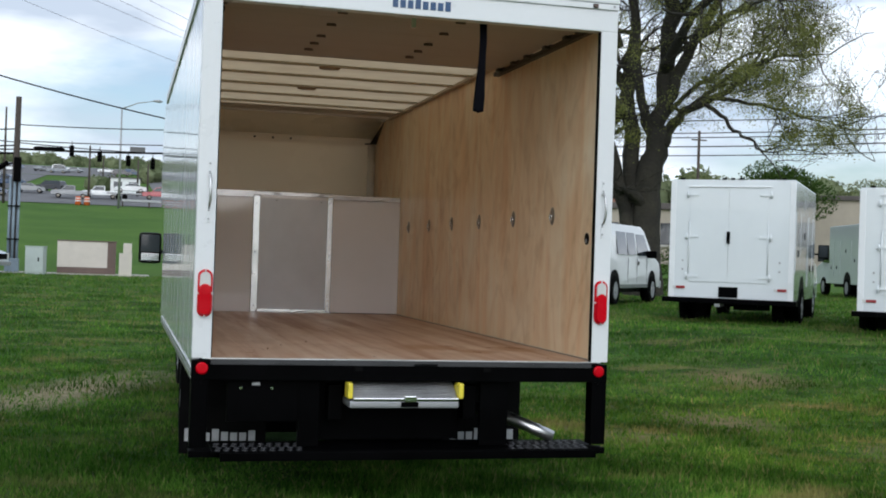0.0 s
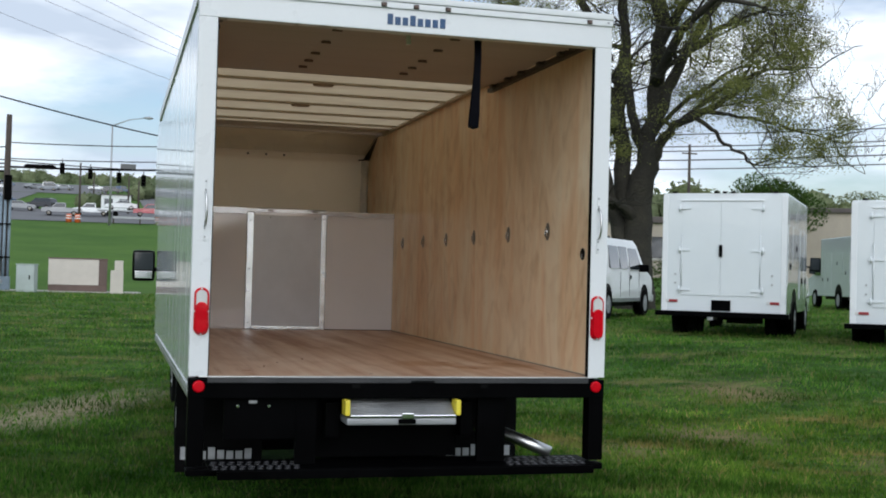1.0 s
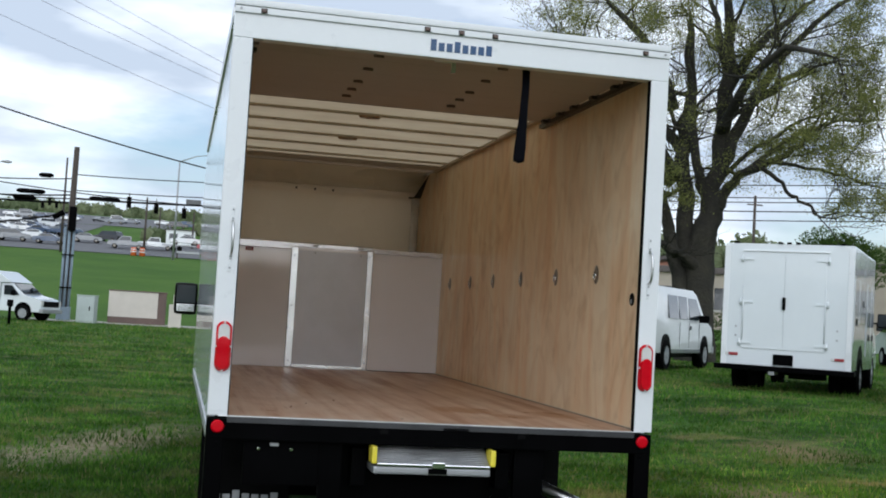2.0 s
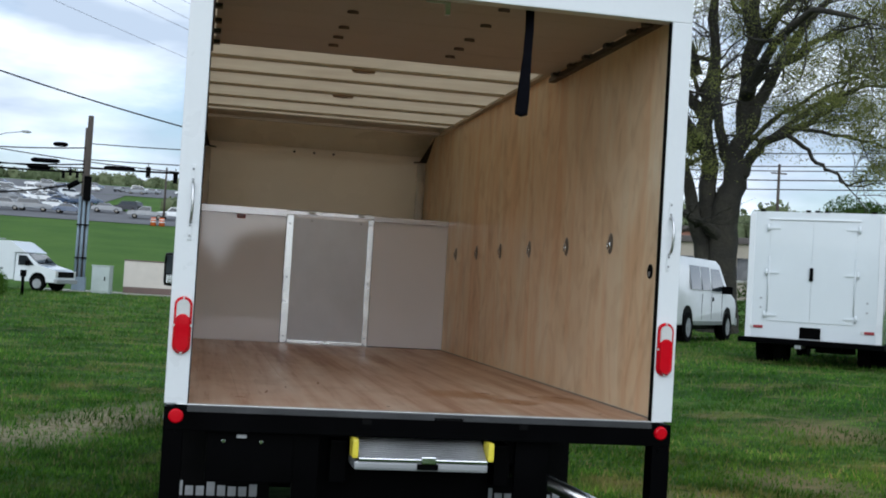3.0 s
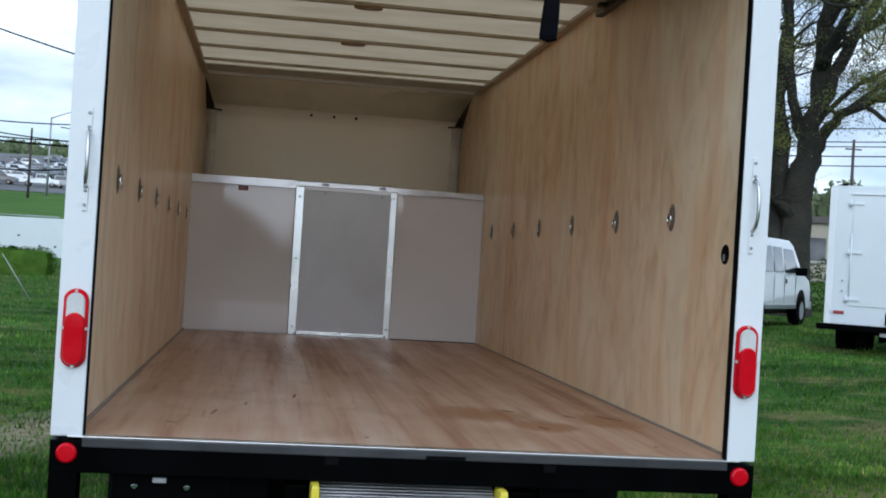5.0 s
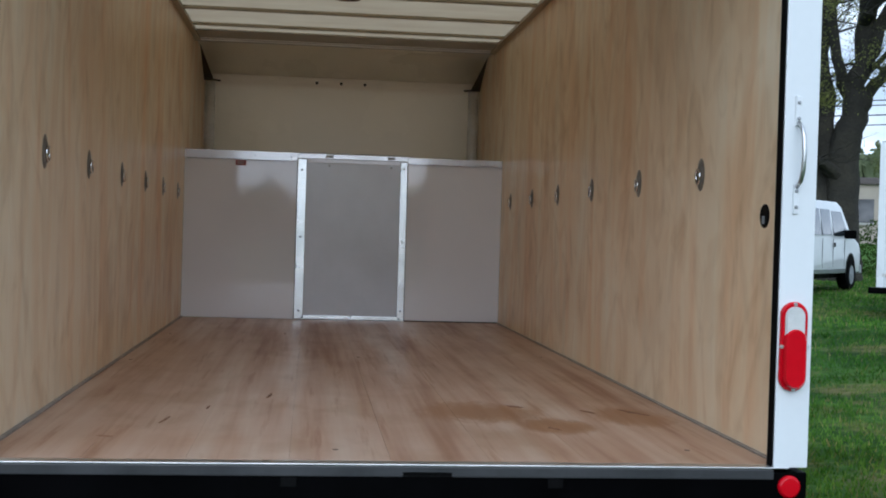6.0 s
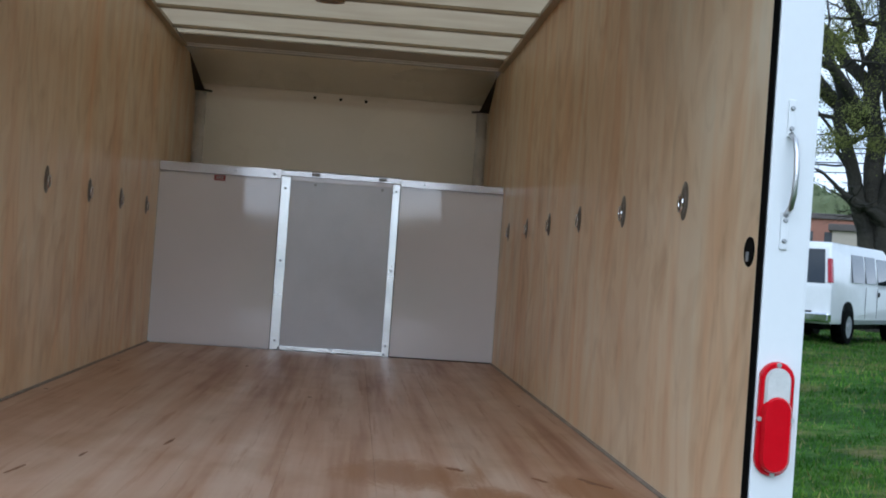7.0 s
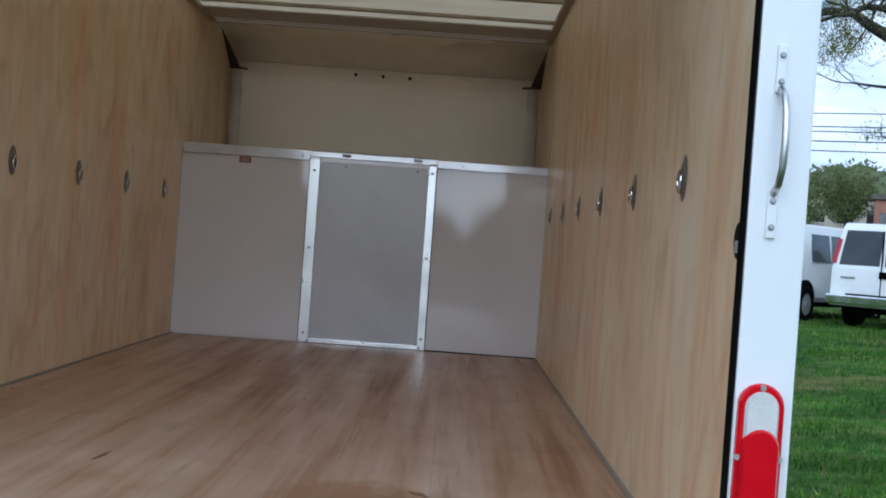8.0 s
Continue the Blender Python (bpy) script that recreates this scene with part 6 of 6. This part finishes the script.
# hedge and shrubs behind the vehicles
rng = random.Random(3)
lumps = []
for k in range(18):
    az = 14 + k * 0.85
    x, y = at_ray(az, 50 + rng.uniform(-1.5, 1.5))
    lumps.append((x, y, ground_z(x, y) + 0.8, 0.9, 0.9, rng.uniform(0.9, 1.3)))
bush("shrub_hedge", lumps, M_BUSH, "dark green rough hedge behind the vehicles", 0.05, 330, 4)
for az, d, hgt, w, seed in ((30.1, 100, 8.6, 6.5, 6), (15.6, 95, 7.2, 3.6, 7), (18.2, 120, 7.5, 4.5, 8), (36.5, 120, 9.0, 8.0, 9), (27.0, 130, 8.0, 5.0, 10)):
    x, y = at_ray(az, d)
    z = ground_z(x, y)
    rr = random.Random(seed)
    t = thing("far_tree", "leafy green tree in the distance", "tree", pose(x, y, z), "trees in the distance")
    part("trunk", tube(bmesh.new(), [(0, 0, -0.2), (0, 0, hgt * 0.5)], [0.3, 0.15], 8), M_BARK, t)
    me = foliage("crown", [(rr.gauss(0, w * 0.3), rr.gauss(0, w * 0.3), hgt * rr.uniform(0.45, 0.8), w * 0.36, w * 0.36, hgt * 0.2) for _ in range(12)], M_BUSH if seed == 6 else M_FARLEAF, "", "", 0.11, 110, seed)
    c = new("crown", me)
    c.parent = t
    tagged(c, kind="stuff")


def woods(name, az0, az1, d, low, high, seed, leaf=0.5, gap=None):
    """A far line of rounded crowns with ragged leafy edges."""
    rr = random.Random(seed)
    bm = bmesh.new()
    lumps = []
    az = az0
    while az < az1:
        x, y = at_ray(az, d * rr.uniform(0.97, 1.05))
        z = ground_z(x, y)
        h = rr.uniform(low, high)
        if gap is not None:
            h = max(1.2, min(h, 1.2 + d * math.tan(radians(1.3)) * abs(az - gap)))
        r = bmesh.ops.create_icosphere(bm, subdivisions=2, radius=1.0)
        for v in r["verts"]:
            k = 1 + 0.35 * noise.noise(v.co * 2.2 + Vector((az, d, 0)))
            v.co = Vector((x + v.co.x * h * 0.5 * k, y + v.co.y * h * 0.45 * k, z + h * 0.45 + v.co.z * h * 0.5 * k))
        lumps.append((x, y, z + h * 0.5, h * 0.55, h * 0.5, h * 0.55))
        az += math.degrees(h * 0.42 / d)
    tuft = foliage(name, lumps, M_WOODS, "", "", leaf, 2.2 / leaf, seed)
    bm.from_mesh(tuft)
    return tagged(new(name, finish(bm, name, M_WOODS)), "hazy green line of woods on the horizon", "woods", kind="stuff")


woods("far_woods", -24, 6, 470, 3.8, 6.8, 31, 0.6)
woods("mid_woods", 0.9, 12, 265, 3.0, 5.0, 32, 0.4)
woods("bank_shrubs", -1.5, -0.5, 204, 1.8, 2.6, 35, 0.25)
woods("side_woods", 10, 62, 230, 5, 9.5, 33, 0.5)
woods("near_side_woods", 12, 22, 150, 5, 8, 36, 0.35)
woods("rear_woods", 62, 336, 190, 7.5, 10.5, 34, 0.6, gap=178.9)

# ---- buildings ----
def building(az, d, w, dep, h, wall, label, roof_h=0.6, turn=0.0, wins=4):
    x, y = at_ray(az, d)
    t = thing("far_building", label, "building", pose(x, y, ground_z(x, y), 0, 0, -az + turn), "buildings in the distance")
    part("wall", B(-w / 2, w / 2, 0, dep, -1.0, h), wall, t)
    part("roof", B(-w / 2 - 0.3, w / 2 + 0.3, -0.3, dep + 0.3, h + 0.004, h + roof_h, bevel=0.1), M_ROOFT, t)
    for k in range(wins):
        cx = -w / 2 + w * (k + 0.5) / wins
        win = part("window", B(cx - w / wins * 0.28, cx + w / wins * 0.28, -0.06, -0.005, h * 0.35, h * 0.75), M_GLASS, t)
        part("sill", B(cx - w / wins * 0.3, cx + w / wins * 0.3, -0.14, -0.062, h * 0.31, h * 0.35), M_CONC, win)
    return t


building(32.9, 105, 6.0, 8, 5.6, M_TAN, "low tan building with a flat brown roof", 0.4, 6, 0)
building(24.8, 95, 9, 8, 4.2, M_TAN, "low tan building behind the trees", 0.5, 0, 4)
building(21.5, 118, 9, 8, 4.6, M_BRICK, "red brick building with a flat roof", 0.5, 0, 4)
building(17.5, 140, 12, 8, 4.0, M_TAN, "pale building among far trees", 0.6, 10, 4)
building(0.0, 200, 4.6, 4, 2.4, M_FRAME, "white flat-roofed building beyond the road", 0.15, 0, 2)
building(38.0, 110, 16, 8, 5.4, M_TAN, "long tan building with a flat brown roof", 0.5, 6, 6)

# wires on the far side behind the tree
for el, r in ((6.9, 0.03), (6.35, 0.03), (6.15, 0.03), (5.75, 0.035), (5.35, 0.03)):
    cable(sky_point(12, el - 0.25, 82), sky_point(44, el + 0.45, 78), 0.5, r)
x, y = at_ray(26.75, 76)
z = ground_z(x, y)
t = thing("utility_pole", "tall thin wooden utility pole behind the tree", "pole", pose(x, y, z))
part("shaft", tube(bmesh.new(), [(0, 0, -0.2), (0, 0, 9.5)], [0.12, 0.08], 10), M_POLE, t)
part("cross_arm", B(-0.5, 0.5, -0.05, 0.05, 8.9, 8.98, bevel=0.02), M_POLE, t)

# ---- grass blades round the truck ----
grng = np.random.default_rng(2)


def blades(n, r0, r1, a0, a1, tall):
    """Blades that thin out with the distance from the open lawn behind the truck."""
    r = r0 * (r1 / r0) ** grng.random(n)
    az = np.radians(a0 + (a1 - a0) * grng.random(n))
    x, y = -0.6 + r * np.sin(az), -4.8 + r * np.cos(az)
    open_lawn = ~((np.abs(x) < 0.8) & (y > 2.2) & (y < 9.0))
    x, y, r = x[open_lawn], y[open_lawn], r[open_lawn]
    n = len(x)
    z = np.array([ground_z(a, c) + 0.035 * noise.noise(Vector((a * 0.3, c * 0.3, 0))) for a, c in zip(x, y)])
    clump = np.array([noise.noise(Vector((a * 0.9, c * 0.9, 3.0))) for a, c in zip(x, y)])
    # thin out over the worn track
    ca, sa = math.cos(radians(-66)), math.sin(radians(-66))
    u, v = (x + 2.05), (y - 5.8)
    along, across = u * ca - v * sa, u * sa + v * ca
    bare = np.sqrt((along * 0.26) ** 2 + (across * 1.05) ** 2) < 0.62
    for cx, cy, size in ((3.85, 3.6, 0.55), (2.5, 2.5, 0.4), (5.6, 6.4, 0.6), (4.6, 1.6, 0.4)):
        bare |= np.hypot(x - cx, y - cy) < size * (0.7 + 0.6 * grng.random(n))
    keep = ~(bare & (grng.random(n) < 0.6))
    x, y, z, clump, r = x[keep], y[keep], z[keep], clump[keep], r[keep]
    n = len(x)
    h = tall * (0.4 + 0.9 * grng.random(n) ** 2) * (1 + 0.9 * clump) * (1 + r / 40)
    a = 2 * math.pi * grng.random(n)
    wv = (0.004 + 0.004 * grng.random(n)) * (1 + r / 25)
    lean = 1.1 * h * grng.random(n)
    b1 = np.stack([x - wv * np.cos(a), y - wv * np.sin(a), z - 0.01], 1)
    b2 = np.stack([x + wv * np.cos(a), y + wv * np.sin(a), z - 0.01], 1)
    tp = np.stack([x + lean * np.sin(a * 3), y + lean * np.cos(a * 3), z + h], 1)
    return np.stack([b1, b2, tp], 1).reshape(-1, 3)


pts = blades(620000, 3.2, 60.0, -50.0, 66.0, 0.042)
me = bpy.data.meshes.new("grass")
m = len(pts) // 3
me.vertices.add(len(pts))
me.vertices.foreach_set("co", pts.astype(np.float32).ravel())
me.loops.add(3 * m)
me.loops.foreach_set("vertex_index", np.arange(3 * m, dtype=np.int32))
me.polygons.add(m)
me.polygons.foreach_set("loop_start", np.arange(0, 3 * m, 3, dtype=np.int32))
me.update(calc_edges=True)
me.materials.append(M_GRASS)
tagged(new("grass", me), "short green grass blades on the lawn", "grass", kind="stuff")
